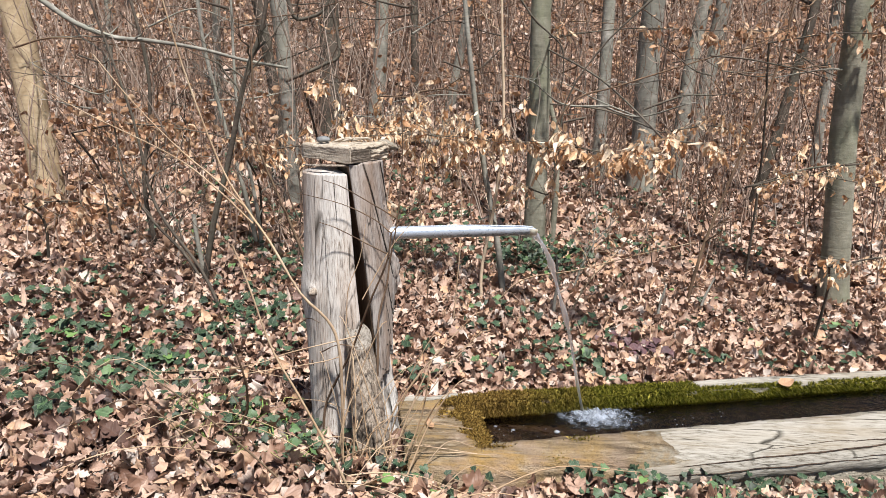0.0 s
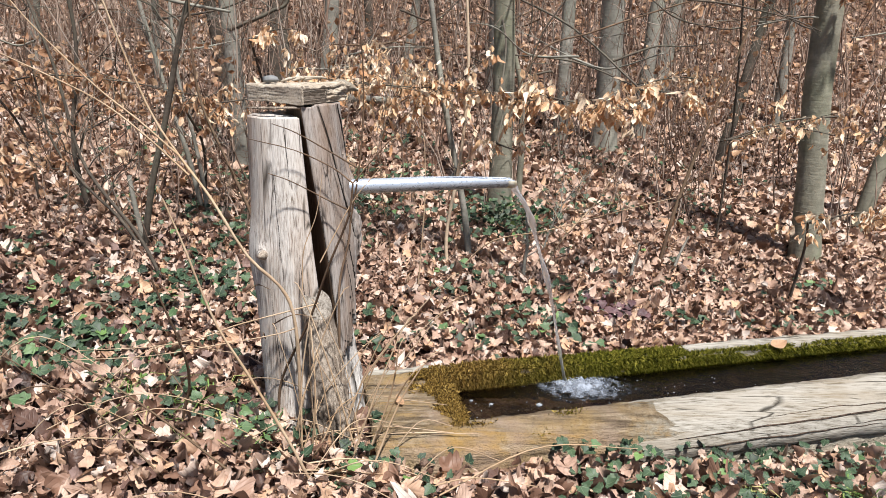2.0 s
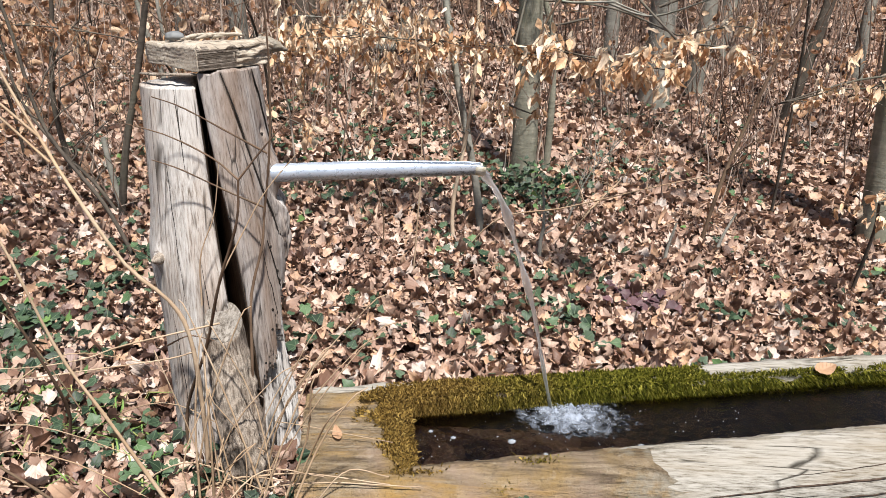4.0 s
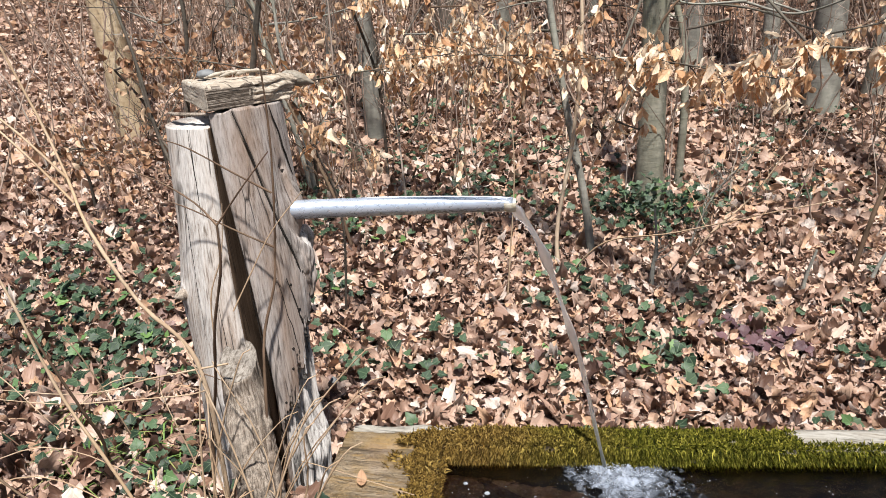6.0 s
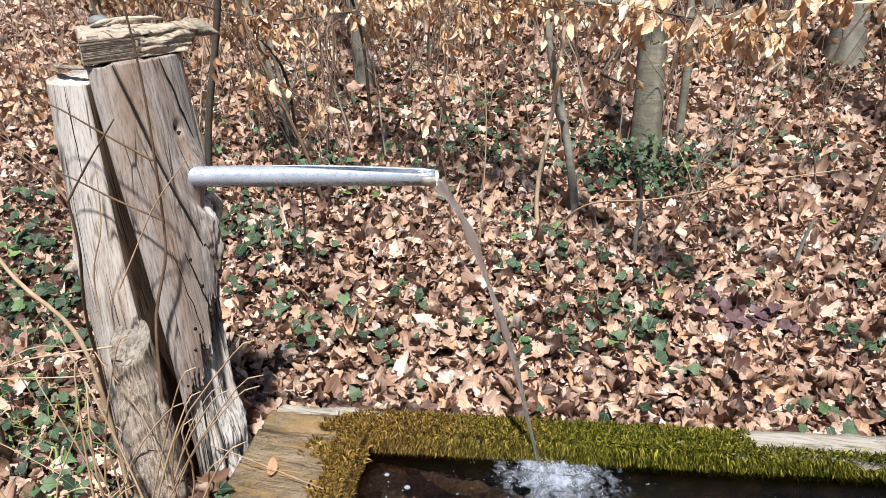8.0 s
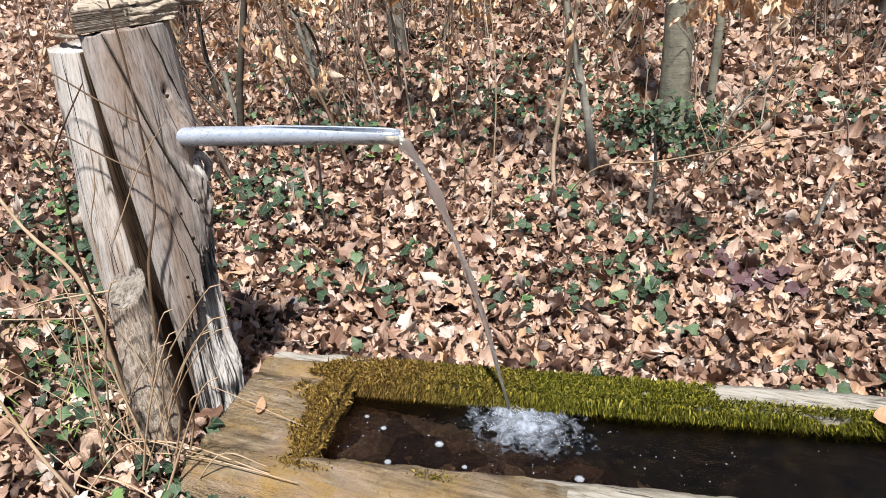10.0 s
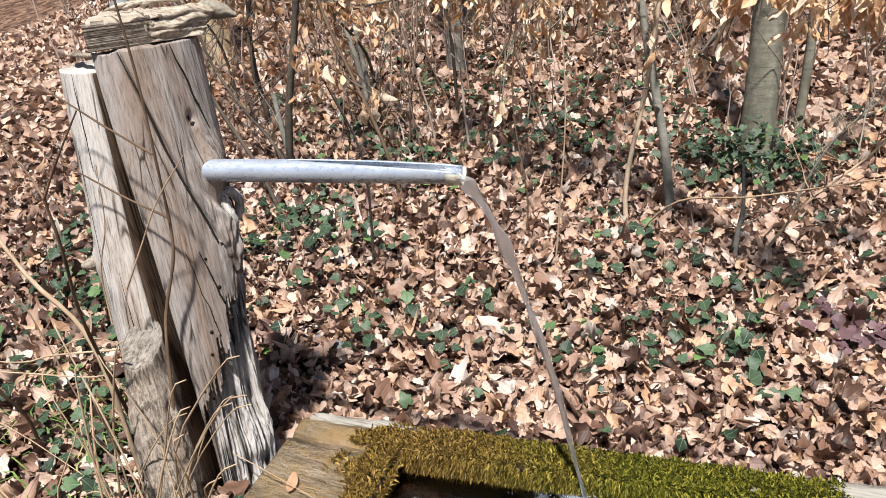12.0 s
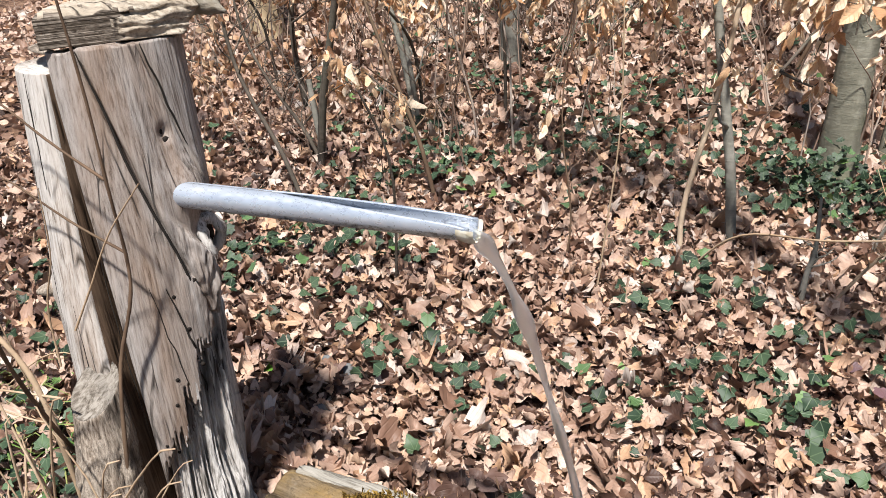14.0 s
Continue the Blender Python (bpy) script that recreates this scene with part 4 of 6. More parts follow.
# moss on the rims
def moss():
    n = 44000
    u = rng.uniform(0.16, 2.5, n * 2)
    lane = rng.uniform(0, 1, n * 2)
    keep = np.ones(n * 2, bool)
    P = np.zeros((n * 2, 3))
    N = np.zeros((n * 2, 3))
    for i in range(n * 2):
        thick = step(1.28, 1.10, u[i])
        # back rim: top and inner face
        s = lane[i]
        patchy = lumps(u[i] * 9, s * 3, 0, 3)
        if s < 0.45:
            v, z, nv, nz = 0.157 + 0.085 * s / 0.45, 0.424, -0.15, 1.0
            if u[i] > 1.25 and s > 0.16:
                keep[i] = False
            if u[i] < 0.36 and s > 0.22 + 1.2 * (u[i] - 0.16) + 0.1 * patchy:
                keep[i] = False
        else:
            q = (s - 0.45) / 0.55
            v, z, nv, nz = 0.159 - 0.004 * q, 0.424 - 0.056 * q, -1.0, -0.1
        if u[i] > 1.25 and rng.random() < 0.55:
            keep[i] = False
        if u[i] < U_IN and s >= 0.45:
            keep[i] = False
        if patchy < -0.55:
            keep[i] = False
        P[i] = trough_at(u[i], v * (1 + 0.02 * u[i]), z - 0.016 * u[i])
        N[i] = TV * nv + np.array([0, 0, nz])
    # end wall
    m = 17000
    P2, N2 = [], []
    for _ in range(m):
        uu, vv = rng.uniform(0.10, U_IN + 0.005), rng.uniform(-0.20, 0.19)
        dens = step(0.19, 0.29, uu + 0.12 * lumps(uu * 9, vv * 9, 3, 3) + 0.03 * step(0.0, 0.12, vv)) * 0.95
        if rng.random() < dens:
            P2.append(trough_at(uu, vv, 0.421 - 0.016 * uu - (0.02 if uu > U_IN - 0.012 else 0)))
            N2.append(np.array([0.3 if uu > U_IN - 0.03 else 0, 0, 1.0]))
    # scattered clumps on the front rim, and two at the water's edge
    for uc, vc, zc, spread, count in ((0.50, -0.25, 0.385, 0.03, 60), (0.62, -0.19, 0.418, 0.03, 90), (0.30, -0.20, 0.415, 0.03, 160)):
        for _ in range(count):
            P2.append(trough_at(uc + rng.normal(0, spread), vc + rng.normal(0, 0.006), zc + rng.normal(0, 0.006)))
            N2.append(np.array([0, -0.3 if zc > 0.38 else 0.8, 0.9]))
    P = np.vstack([P[keep], P2])
    N = np.vstack([N[keep], N2])
    n = len(P)
    N = N + rng.normal(0, 0.45, (n, 3))
    N /= np.linalg.norm(N, axis=1)[:, None]
    big = 0.007 + 0.020 * rng.random(n) ** 1.7
    T1 = np.cross(N, rng.normal(0, 1, (n, 3)))
    T1 /= np.linalg.norm(T1, axis=1)[:, None]
    T2 = np.cross(N, T1)
    w = (0.0007 + 0.0007 * rng.random(n))[:, None]
    tip = P + N * big[:, None] + rng.normal(0, 0.002, (n, 3)) + np.array([0, 0, -1.0]) * big[:, None] * 0.35
    mid = P + N * big[:, None] * 0.55 + np.array([0, 0, -1.0]) * big[:, None] * 0.10
    b = P - N * 0.003
    V = np.stack([b + T1 * w, b - T1 * w, mid + T2 * w * 1.4, mid - T2 * w * 1.4, tip], 1).reshape(-1, 3)
    k = (np.arange(n) * 5)[:, None]
    F = np.concatenate([k + np.array([[0, 2, 4]]), k + np.array([[1, 3, 4]]), k + np.array([[0, 3, 2]]), k + np.array([[1, 2, 3]])])
    ob = part("moss", V, F, MOSS, trough, "cushion of yellow-green moss on the rims", smooth=False)
    tagged(ob, kind="stuff")


moss()

# ---------------------------------------------------------------- trees
def wander(base, tip, n, sway, seed):
    """A crooked line from base to tip."""
    base, tip = np.asarray(base, float), np.asarray(tip, float)
    L = np.linalg.norm(tip - base)
    out = []
    for s in np.linspace(0, 1, n):
        p = base + (tip - base) * s
        e = math.sin(s * math.pi) * 0.6 + 0.4 * s
        p = p + sway * L * e * np.array([lumps(s * 2.6, seed, 0, 3), lumps(s * 2.6, seed + 9, 0, 3), 0.3 * lumps(s * 2, seed, 5, 2)])
        out.append(p)
    return np.array(out)


def limbs(line, radius, count, seed, ob, mat_, name="limb", lo=0.35, spread=0.6, rise=0.5, length=0.9):
    """Side limbs off a stem, each a part, and their fine twigs joined."""
    r = np.random.default_rng(seed)
    pieces = []
    L = np.linalg.norm(line[-1] - line[0])
    for k in range(count):
        s = r.uniform(lo, 0.97)
        i = int(s * (len(line) - 1))
        a = r.uniform(0, 6.283)
        d = np.array([math.cos(a) * spread, math.sin(a) * spread, rise + r.uniform(-0.2, 0.3)])
        ln = length * r.uniform(0.5, 1.2) * (1.1 - 0.6 * s)
        p = wander(line[i], line[i] + d * ln, 7, 0.25, seed + k * 3.1)
        rb = min(radius * 0.45, 0.012 + 0.25 * radius) * (1.1 - 0.6 * s)
        V, F = tube(p, np.linspace(rb, rb * 0.25, 7), 6, False)
        part(name, V, F, mat_, ob)
        for q in range(3):
            j = r.integers(2, 6)
            d2 = d * 0.5 + r.normal(0, 0.35, 3)
            p2 = wander(p[j], p[j] + d2 * ln * 0.55, 5, 0.3, seed + k + q * 7.7)
            pieces.append(tube(p2, np.linspace(rb * 0.45, rb * 0.12, 5), 4, False))
    V, F = join(pieces)
    tagged(part("twig_spray", V, F, mat_, ob), kind="stuff")


def tree(x, y, radius, lean, height, bark_mat, label, name="beech_tree", twigs=10, sway=0.03, group="trees on the slope", lo=0.3, lean_y=0.0):
    z = float(ground(x, y))
    ob = thing(name, (x, y, z - 0.05), label, "tree", group)
    tip = (x + lean * height, y + lean_y * height, z + height)
    line = wander((x, y, z - 0.08), tip, 30, sway, x * 3.3 + y)
    r = radius * np.interp(np.linspace(0, 1, 30), [0, 0.02, 0.06, 0.5, 1], [1.3, 1.1, 1.0, 0.75, 0.15])
    V, F = tube(line, r, 14, False, 0.012)
    part("trunk", V, F, bark_mat, ob)
    limbs(line, radius, twigs, int(abs(x * 1000 + y * 77)), ob, bark_mat, lo=lo, length=height * 0.2)
    return ob


for x, y, r, lean, h, mat_, lab in (
    (0.655, 5.50, 0.078, 0.0, 9.0, BEECH, "smooth grey-green beech trunk with ivy round its foot"),
    (-3.30, 5.98, 0.115, -0.063, 9.0, BIRCH, "pale tan smooth-barked trunk in the sunlight"),
    (2.84, 5.20, 0.095, -0.03, 9.5, BEECH, "stout beech trunk with greenish bark among dry leaves"),
    (3.55, 5.75, 0.060, 0.16, 7.0, BEECH, "leaning pale grey trunk beside a stouter one"),
    (2.03, 7.75, 0.120, 0.035, 10.0, GREYBARK, "thick grey beech trunk on the slope"),
    (1.63, 8.0, 0.070, 0.012, 9.5, GREYBARK, "straight grey beech trunk farther up the slope"),
    (1.04, 8.85, 0.105, -0.02, 10.0, GREYBARK, "thick grey trunk high on the slope"),
    (2.50, 8.15, 0.078, 0.13, 8.0, GREYBARK, "grey trunk leaning out over the leafy slope"),
    (3.15, 9.50, 0.100, 0.14, 9.0, GREYBARK, "grey trunk leaning out over the leafy slope"),
    (3.10, 7.45, 0.052, 0.24, 6.5, DARKBARK, "slim dark leaning trunk on the slope"),
    (-0.93, 9.2, 0.085, 0.13, 9.0, GREYBARK, "leaning grey trunk high on the slope"),
    (-1.30, 6.05, 0.062, -0.02, 8.0, GREYBARK, "crooked grey trunk with low limbs"),
    (-1.36, 8.45, 0.110, 0.03, 9.0, DARKBARK, "stout dark trunk with crooked limbs"),
    (-0.42, 9.35, 0.050, 0.02, 7.0, DARKBARK, "slim dark trunk among thin brush"),
    (0.0, 10.0, 0.060, 0.21, 8.0, GREYBARK, "slim leaning grey trunk on the slope"),
    (-2.62, 8.4, 0.045, 0.04, 7.0, GREYBARK, "slim straight grey trunk on the leafy slope"),
    (-4.35, 9.4, 0.060, 0.12, 7.0, GREYBARK, "slim leaning grey trunk on the slope"),
    (4.4, 8.8, 0.060, 0.05, 7.0, GREYBARK, "slim straight grey trunk on the leafy slope"),
    (-1.56, 6.94, 0.052, -0.09, 7.0, DARKBARK, "dark leaning trunk among thin brush"),
):
    tree(x, y, r, lean, h, mat_, lab)


def sapling(points, r0, r1, mat_, label, name="sapling", twigs=5, length=0.5, seed=1, lo=0.25):
    pts = np.array(points, float)
    pts[0][2] = float(ground(pts[0][0], pts[0][1])) - 0.03
    ob = thing(name, tuple(pts[0]), label, "sapling", "saplings")
    line = smoothed(pts, 24)
    V, F = tube(line, np.linspace(r0, r1, 24), 8, False, 0.03)
    part("stem", V, F, mat_, ob)
    limbs(line, r0, twigs, seed, ob, mat_, "side_twig", lo=lo, length=length, rise=0.6)
    return ob


sapling([(0.214, 4.511, 0.3), (0.215, 4.52, 0.5), (0.30, 4.53, 0.95), (0.345, 4.54, 1.45), (0.33, 4.55, 2.2), (0.38, 4.6, 3.2)], 0.012, 0.006, PALETWIG, "thin pale tan sapling, bare and nearly straight", seed=3, twigs=4)
sapling([(0.37, 4.72, 0.3), (0.33, 4.72, 0.6), (0.24, 4.72, 1.1), (0.17, 4.74, 1.6), (0.10, 4.75, 2.4), (0.1, 4.8, 3.4)], 0.022, 0.012, GREYBARK, "thin grey lichen-spotted sapling", seed=5)
sapling([(0.83, 5.76, 0.4), (0.86, 5.77, 0.9), (0.84, 5.77, 1.3), (0.78, 5.78, 1.6), (0.76, 5.8, 2.3), (0.85, 5.8, 3.6)], 0.026, 0.014, BEECH, "thin beech stem close behind a larger trunk", seed=6)
sapling([(-1.54, 4.42, 0.4), (-1.44, 4.4, 0.81), (-1.32, 4.4, 1.19), (-1.22, 4.4, 1.56), (-1.16, 4.4, 1.75), (-1.03, 4.4, 2.12), (-1.05, 4.4, 2.8)], 0.020, 0.010, DARKBARK, "dark forked shrub stem in the litter", seed=7, twigs=9, length=0.7)
sapling([(-1.30, 4.06, 0.3), (-1.42, 4.07, 0.62), (-1.66, 4.1, 1.0), (-1.75, 4.12, 1.5), (-1.95, 4.15, 2.2)], 0.011, 0.006, DARKBARK, "dark forked shrub stem in the litter", seed=8, twigs=8, length=0.6)
sapling([(-1.30, 4.98, 0.4), (-1.31, 4.95, 0.8), (-1.35, 4.95, 1.13), (-1.40, 4.95, 1.5), (-1.4, 5.0, 2.4)], 0.015, 0.008, GREYBARK, "thin grey shrub stem in the litter", seed=9, twigs=7)
sapling([(-1.33, 5.01, 0.5), (-1.40, 5.01, 0.9), (-1.52, 5.0, 1.45), (-1.62, 5.0, 2.1), (-1.6, 5.05, 3.0)], 0.018, 0.010, GREYBARK, "leaning grey sapling in the litter", seed=10, twigs=7)
sapling([(-0.84, 4.40, 0.4), (-0.90, 4.38, 0.65), (-1.0, 4.36, 0.95), (-1.12, 4.34, 1.35), (-1.12, 4.35, 1.9)], 0.011, 0.005, BROWNTWIG, "thin brown leaning sapling", seed=11, twigs=6)
sapling([(-1.53, 4.47, 0.4), (-1.55, 4.47, 0.55), (-1.57, 4.47, 0.72), (-1.58, 4.47, 0.87)], 0.017, 0.0135, GREYBARK, "short grey cut stem of a shrub", seed=12, twigs=2, length=0.2)
sapling([(-1.53, 4.47, 0.4), (-1.66, 4.47, 0.62), (-1.85, 4.47, 0.85), (-1.98, 4.47, 1.1), (-2.02, 4.47, 1.5)], 0.011, 0.005, DARKBARK, "dark branching shrub stem in the litter", seed=24, twigs=10, length=0.5)
sapling([(-1.37, 6.23, 0.6), (-1.37, 6.23, 1.1), (-1.30, 6.2, 1.8), (-1.35, 6.2, 3.0)], 0.027, 0.012, GREYBARK, "slim grey sapling up the slope", seed=13)
sapling([(-2.0, 4.9, 0.5), (-2.05, 4.9, 1.0), (-1.95, 4.9, 1.7), (-2.1, 4.9, 2.6)], 0.018, 0.008, DARKBARK, "dark thin shrub stem", seed=14, twigs=9, length=0.7)
sapling([(1.65, 4.9, 0.2), (1.75, 4.9, 0.55), (1.95, 4.95, 1.1), (2.2, 5.0, 1.8), (2.3, 5.0, 2.6)], 0.013, 0.006, BROWNTWIG, "thin bare sapling in the litter", seed=16, twigs=7)
sapling([(0.667, 4.46, 0.2), (0.675, 4.46, 0.30), (0.69, 4.465, 0.42), (0.68, 4.47, 0.60)], 0.013, 0.005, GREYBARK, "short dead grey stick standing in the leaves", "dead_stick", seed=17, twigs=5, length=0.22)
sapling([(0.72, 4.42, 0.2), (0.90, 4.5, 0.42), (1.12, 4.6, 0.62), (1.25, 4.65, 0.8)], 0.007, 0.003, TANTWIG, "thin bent dead twig", "dead_stick", seed=18, twigs=16, length=0.34)
sapling([(0.84, 4.85, 0.2), (0.90, 4.84, 0.40), (0.99, 4.82, 0.60), (1.14, 4.8, 0.78)], 0.007, 0.003, GREYBARK, "grey dead twiggy stem beside an ivy bush", "dead_stick", seed=28, twigs=18, length=0.36)
sapling([(1.36, 4.58, 0.1), (1.38, 4.59, 0.22), (1.42, 4.6, 0.36)], 0.012, 0.006, GREYBARK, "short dead grey stick standing in the leaves", "dead_stick", seed=19, twigs=1, length=0.08)
sapling([(1.68, 4.75, 0.1), (1.73, 4.76, 0.22), (1.80, 4.78, 0.36)], 0.012, 0.006, GREYBARK, "short dead grey stick standing in the leaves", "dead_stick", seed=20, twigs=1, length=0.08)
sapling([(0.24, 4.45, 0.3), (0.45, 4.33, 0.47), (0.75, 4.15, 0.58), (1.1, 3.98, 0.72), (1.35, 3.9, 0.80)], 0.0045, 0.002, TANTWIG, "long thin arching tan twig", "arching_twig", seed=21, twigs=4, length=0.2)
sapling([(-0.15, 4.2, 0.2), (-0.12, 4.2, 0.5), (-0.16, 4.2, 0.9), (-0.1, 4.2, 1.4)], 0.0045, 0.002, BROWNTWIG, "thin upright brown twig", "arching_twig", seed=22, twigs=4, length=0.2)
sapling([(0.02, 4.1, 0.2), (0.05, 4.1, 0.5), (0.08, 4.12, 0.9), (0.06, 4.15, 1.4)], 0.004, 0.002, TANTWIG, "thin upright tan twig", "arching_twig", seed=23, twigs=3, length=0.2)


# ---------------------------------------------------------------- leaves
def outline(kind):
    """Leaf outline in its own plane, base at the origin, tip along +y; a rib point row in the middle."""
    if kind == "maple":
        half = [(0.0, 0.02), (0.16, -0.04), (0.38, 0.02), (0.36, 0.16), (0.46, 0.28), (0.50, 0.42), (0.37, 0.48), (0.34, 0.64), (0.22, 0.68), (0.15, 0.86), (0.0, 0.97)]
    elif kind == "ivy":
        half = [(0.0, 0.06), (0.2, -0.1), (0.42, 0.05), (0.36, 0.22), (0.46, 0.40), (0.28, 0.52), (0.16, 0.74), (0.0, 0.95)]
    elif kind == "oak":
        half = [(0.0, 0.0), (0.10, 0.15), (0.22, 0.22), (0.15, 0.34), (0.30, 0.45), (0.20, 0.56), (0.31, 0.68), (0.20, 0.82), (0.17, 0.94), (0.0, 1.0)]
    else:
        half = [(0.0, 0.0), (0.15, 0.12), (0.27, 0.33), (0.29, 0.52), (0.21, 0.75), (0.09, 0.92), (0.0, 1.0)]
    right = np.array(half)
    n = len(right)
    ribs = np.stack([np.zeros(n - 2), np.clip(right[1:-1, 1], 0.04, 0.97)], 1)
    V = np.vstack([right, ribs, right[1:-1] * np.array([-1, 1])])
    F = []
    R = lambda i: 0 if i == 0 else (n - 1 if i == n - 1 else n + i - 1)
    Lf = lambda i: 0 if i == 0 else (n - 1 if i == n - 1 else n + (n - 2) + i - 1)
    for i in range(n - 1):
        for a, b, c, d, flip in ((i, i + 1, R(i + 1), R(i), False), (Lf(i), Lf(i + 1), R(i + 1), R(i), True)):
            q = [a, b, c, d]
            q = [v for k, v in enumerate(q) if v not in q[:k]]
            if flip:
                q = q[::-1]
            F.append((q[0], q[1], q[2]))
            if len(q) == 4:
                F.append((q[0], q[2], q[3]))
    return V, np.array(F)


def leaves(kind, P, size, normal, spin, curl, seed=0):
    """Vertices, faces and local places of many leaves: at P, facing normal, each curled its own way."""
    r = np.random.default_rng(seed)
    T, F = outline(kind)
    n, k = len(P), len(T)
    x = T[None, :, 0] * np.ones((n, 1)) * r.uniform(0.8, 1.2, (n, 1))
    y = (T[None, :, 1] - 0.45) * np.ones((n, 1))
    a, b, c = (r.normal(0, curl, (n, 1)) for _ in range(3))
    z = 1.5 * a * x * x + b * y * y * 1.2 + c * x * y * 1.6 + 0.55 * abs(r.normal(0, curl, (n, 1))) * np.abs(x)
    z = z + 0.10 * curl * np.sin(9 * x + r.uniform(0, 6, (n, 1))) * np.cos(8 * y + r.uniform(0, 6, (n, 1)))
    N = normal / np.linalg.norm(normal, axis=1)[:, None]
    ref = np.stack([np.cos(spin), np.sin(spin), np.zeros(n)], 1)
    Y = ref - N * (ref * N).sum(1)[:, None]
    Y /= np.linalg.norm(Y, axis=1)[:, None] + 1e-9
    X = np.cross(Y, N)
    s = size[:, None, None]
    V = P[:, None, :] + s * (x[:, :, None] * X[:, None, :] + y[:, :, None] * Y[:, None, :] + z[:, :, None] * N[:, None, :])
    FF = (F[None] + (np.arange(n) * k)[:, None, None]).reshape(-1, 3)
    uv = np.broadcast_to(np.stack([T[:, 0], T[:, 1]], 1)[None], (n, k, 2)).reshape(-1, 2)
    return V.reshape(-1, 3), FF, uv


def in_trough(x, y, m=0.02):
    u = (x - TO[0]) * TU[0] + (y - TO[1]) * TU[1]
    v = (x - TO[0]) * TV[0] + (y - TO[1]) * TV[1]
    return (u > -m) & (u < T_LEN + m) & (v > -0.325 - m) & (v < 0.27 + m)


def scatter(n, x0, x1, y0, y1, seed):
    r = np.random.default_rng(seed)
    x, y = r.uniform(x0, x1, n), r.uniform(y0, y1, n)
    cx, cy = post_axis(0.4)
    ok = ~in_trough(x, y) & (np.hypot(x - cx, y - cy) > 0.15)
    return x[ok], y[ok], r


def litter(name, n, box, sizes, kinds, seed, curl=0.5, lift=0.03, mat_=LITTER, tilt=0.5, label="deep litter of curled tan and brown fallen leaves"):
    x, y, r = scatter(n, *box, seed)
    n = len(x)
    P = np.stack([x, y, ground(x, y) + 0.006 + lift * r.random(n) ** 1.3], 1)
    N = np.stack([r.normal(0, tilt, n), r.normal(-0.15, tilt, n), np.ones(n)], 1)
    pick = r.random(n)
    V, F, U, o, lo = [], [], [], 0, 0.0
    for kind, share in kinds:
        m = (pick >= lo) & (pick < lo + share)
        lo += share
        v, f, u = leaves(kind, P[m], r.uniform(*sizes, m.sum()) * (1.15 if kind == "maple" else 0.95), N[m], r.uniform(0, 6.283, m.sum()), curl, seed + 5)
        V.append(v), F.append(f + o), U.append(u)
        o += len(v)
    return tagged(mesh_object(name, np.vstack(V), np.vstack(F), mat_, uv=np.vstack(U)), label, "leaf litter", kind="stuff")


KINDS = (("maple", 0.34), ("beech", 0.40), ("oak", 0.26))
# Bottom layer coloured dark to give the shade in gaps between leaves
litter("leaf_litter", 30000, (-3.4, 3.8, 1.5, 5.3), (0.035, 0.07), KINDS, 10, 0.5, 0.012, SHADELEAF, tilt=0.35, label="dark leaves under the dry litter, shade of the gaps in their colour")
litter("leaf_litter", 56000, (-3.4, 3.8, 1.5, 5.3), (0.026, 0.066), KINDS, 11, 1.1, 0.062, tilt=1.05)
litter("leaf_litter", 3600, (-3.4, 3.8, 2.5, 5.3), (0.062, 0.088), (("maple", 0.75), ("oak", 0.25)), 18, 0.8, 0.06, tilt=0.6, label="large curled tan maple leaves on top of the litter")
litter("leaf_litter", 52000, (-7.5, 7.5, 5.2, 10.0), (0.045, 0.10), (("maple", 0.3), ("beech", 0.7)), 12, 0.7, 0.06, tilt=0.8)
litter("leaf_litter", 22000, (-11, 14, 9.8, 24.0), (0.09, 0.17), (("beech", 1.0),), 13, 0.7, 0.06, tilt=0.9)
litter("leaf_litter", 6000, (-9.0, -3.3, 0.5, 5.4), (0.06, 0.11), (("beech", 1.0),), 16, 0.7, 0.05, tilt=0.8)
litter("leaf_litter", 14000, (-6.0, 6.5, -3.0, 1.6), (0.06, 0.10), (("maple", 0.4), ("beech", 0.6)), 14, 1.0, 0.06, tilt=1.0)
litter("leaf_litter", 6000, (3.7, 9.0, 1.4, 5.4), (0.06, 0.11), (("beech", 1.0),), 19, 0.7, 0.05, tilt=0.8)
# Brown leaves darkened to put shade on the ground behind the trough
litter("leaf_litter", 700, (0.2, 2.6, 2.95, 3.7), (0.032, 0.07), KINDS, 18, 0.85, 0.078, SHADELEAF, tilt=0.9, label="brown leaves among the litter, darkened in colour for shade")
# The shrubs' shade left of the post, carried by darker leaf colour
litter("leaf_litter", 3600, (-3.4, -0.42, 1.5, 4.6), (0.032, 0.07), KINDS, 17, 0.85, 0.078, SHADELEAF, tilt=0.9, label="brown leaves among the litter, darkened in colour for shade")
# Shade band behind the trough, laid down as a strip of dark-coloured leaves
litter("wet_leaf_litter", 1300, (0.0, 2.3, 2.90, 3.20), (0.04, 0.085), KINDS, 15, 0.55, 0.095, SHADELEAF, label="dark leaves along the back of the trough, its shade in their colour")


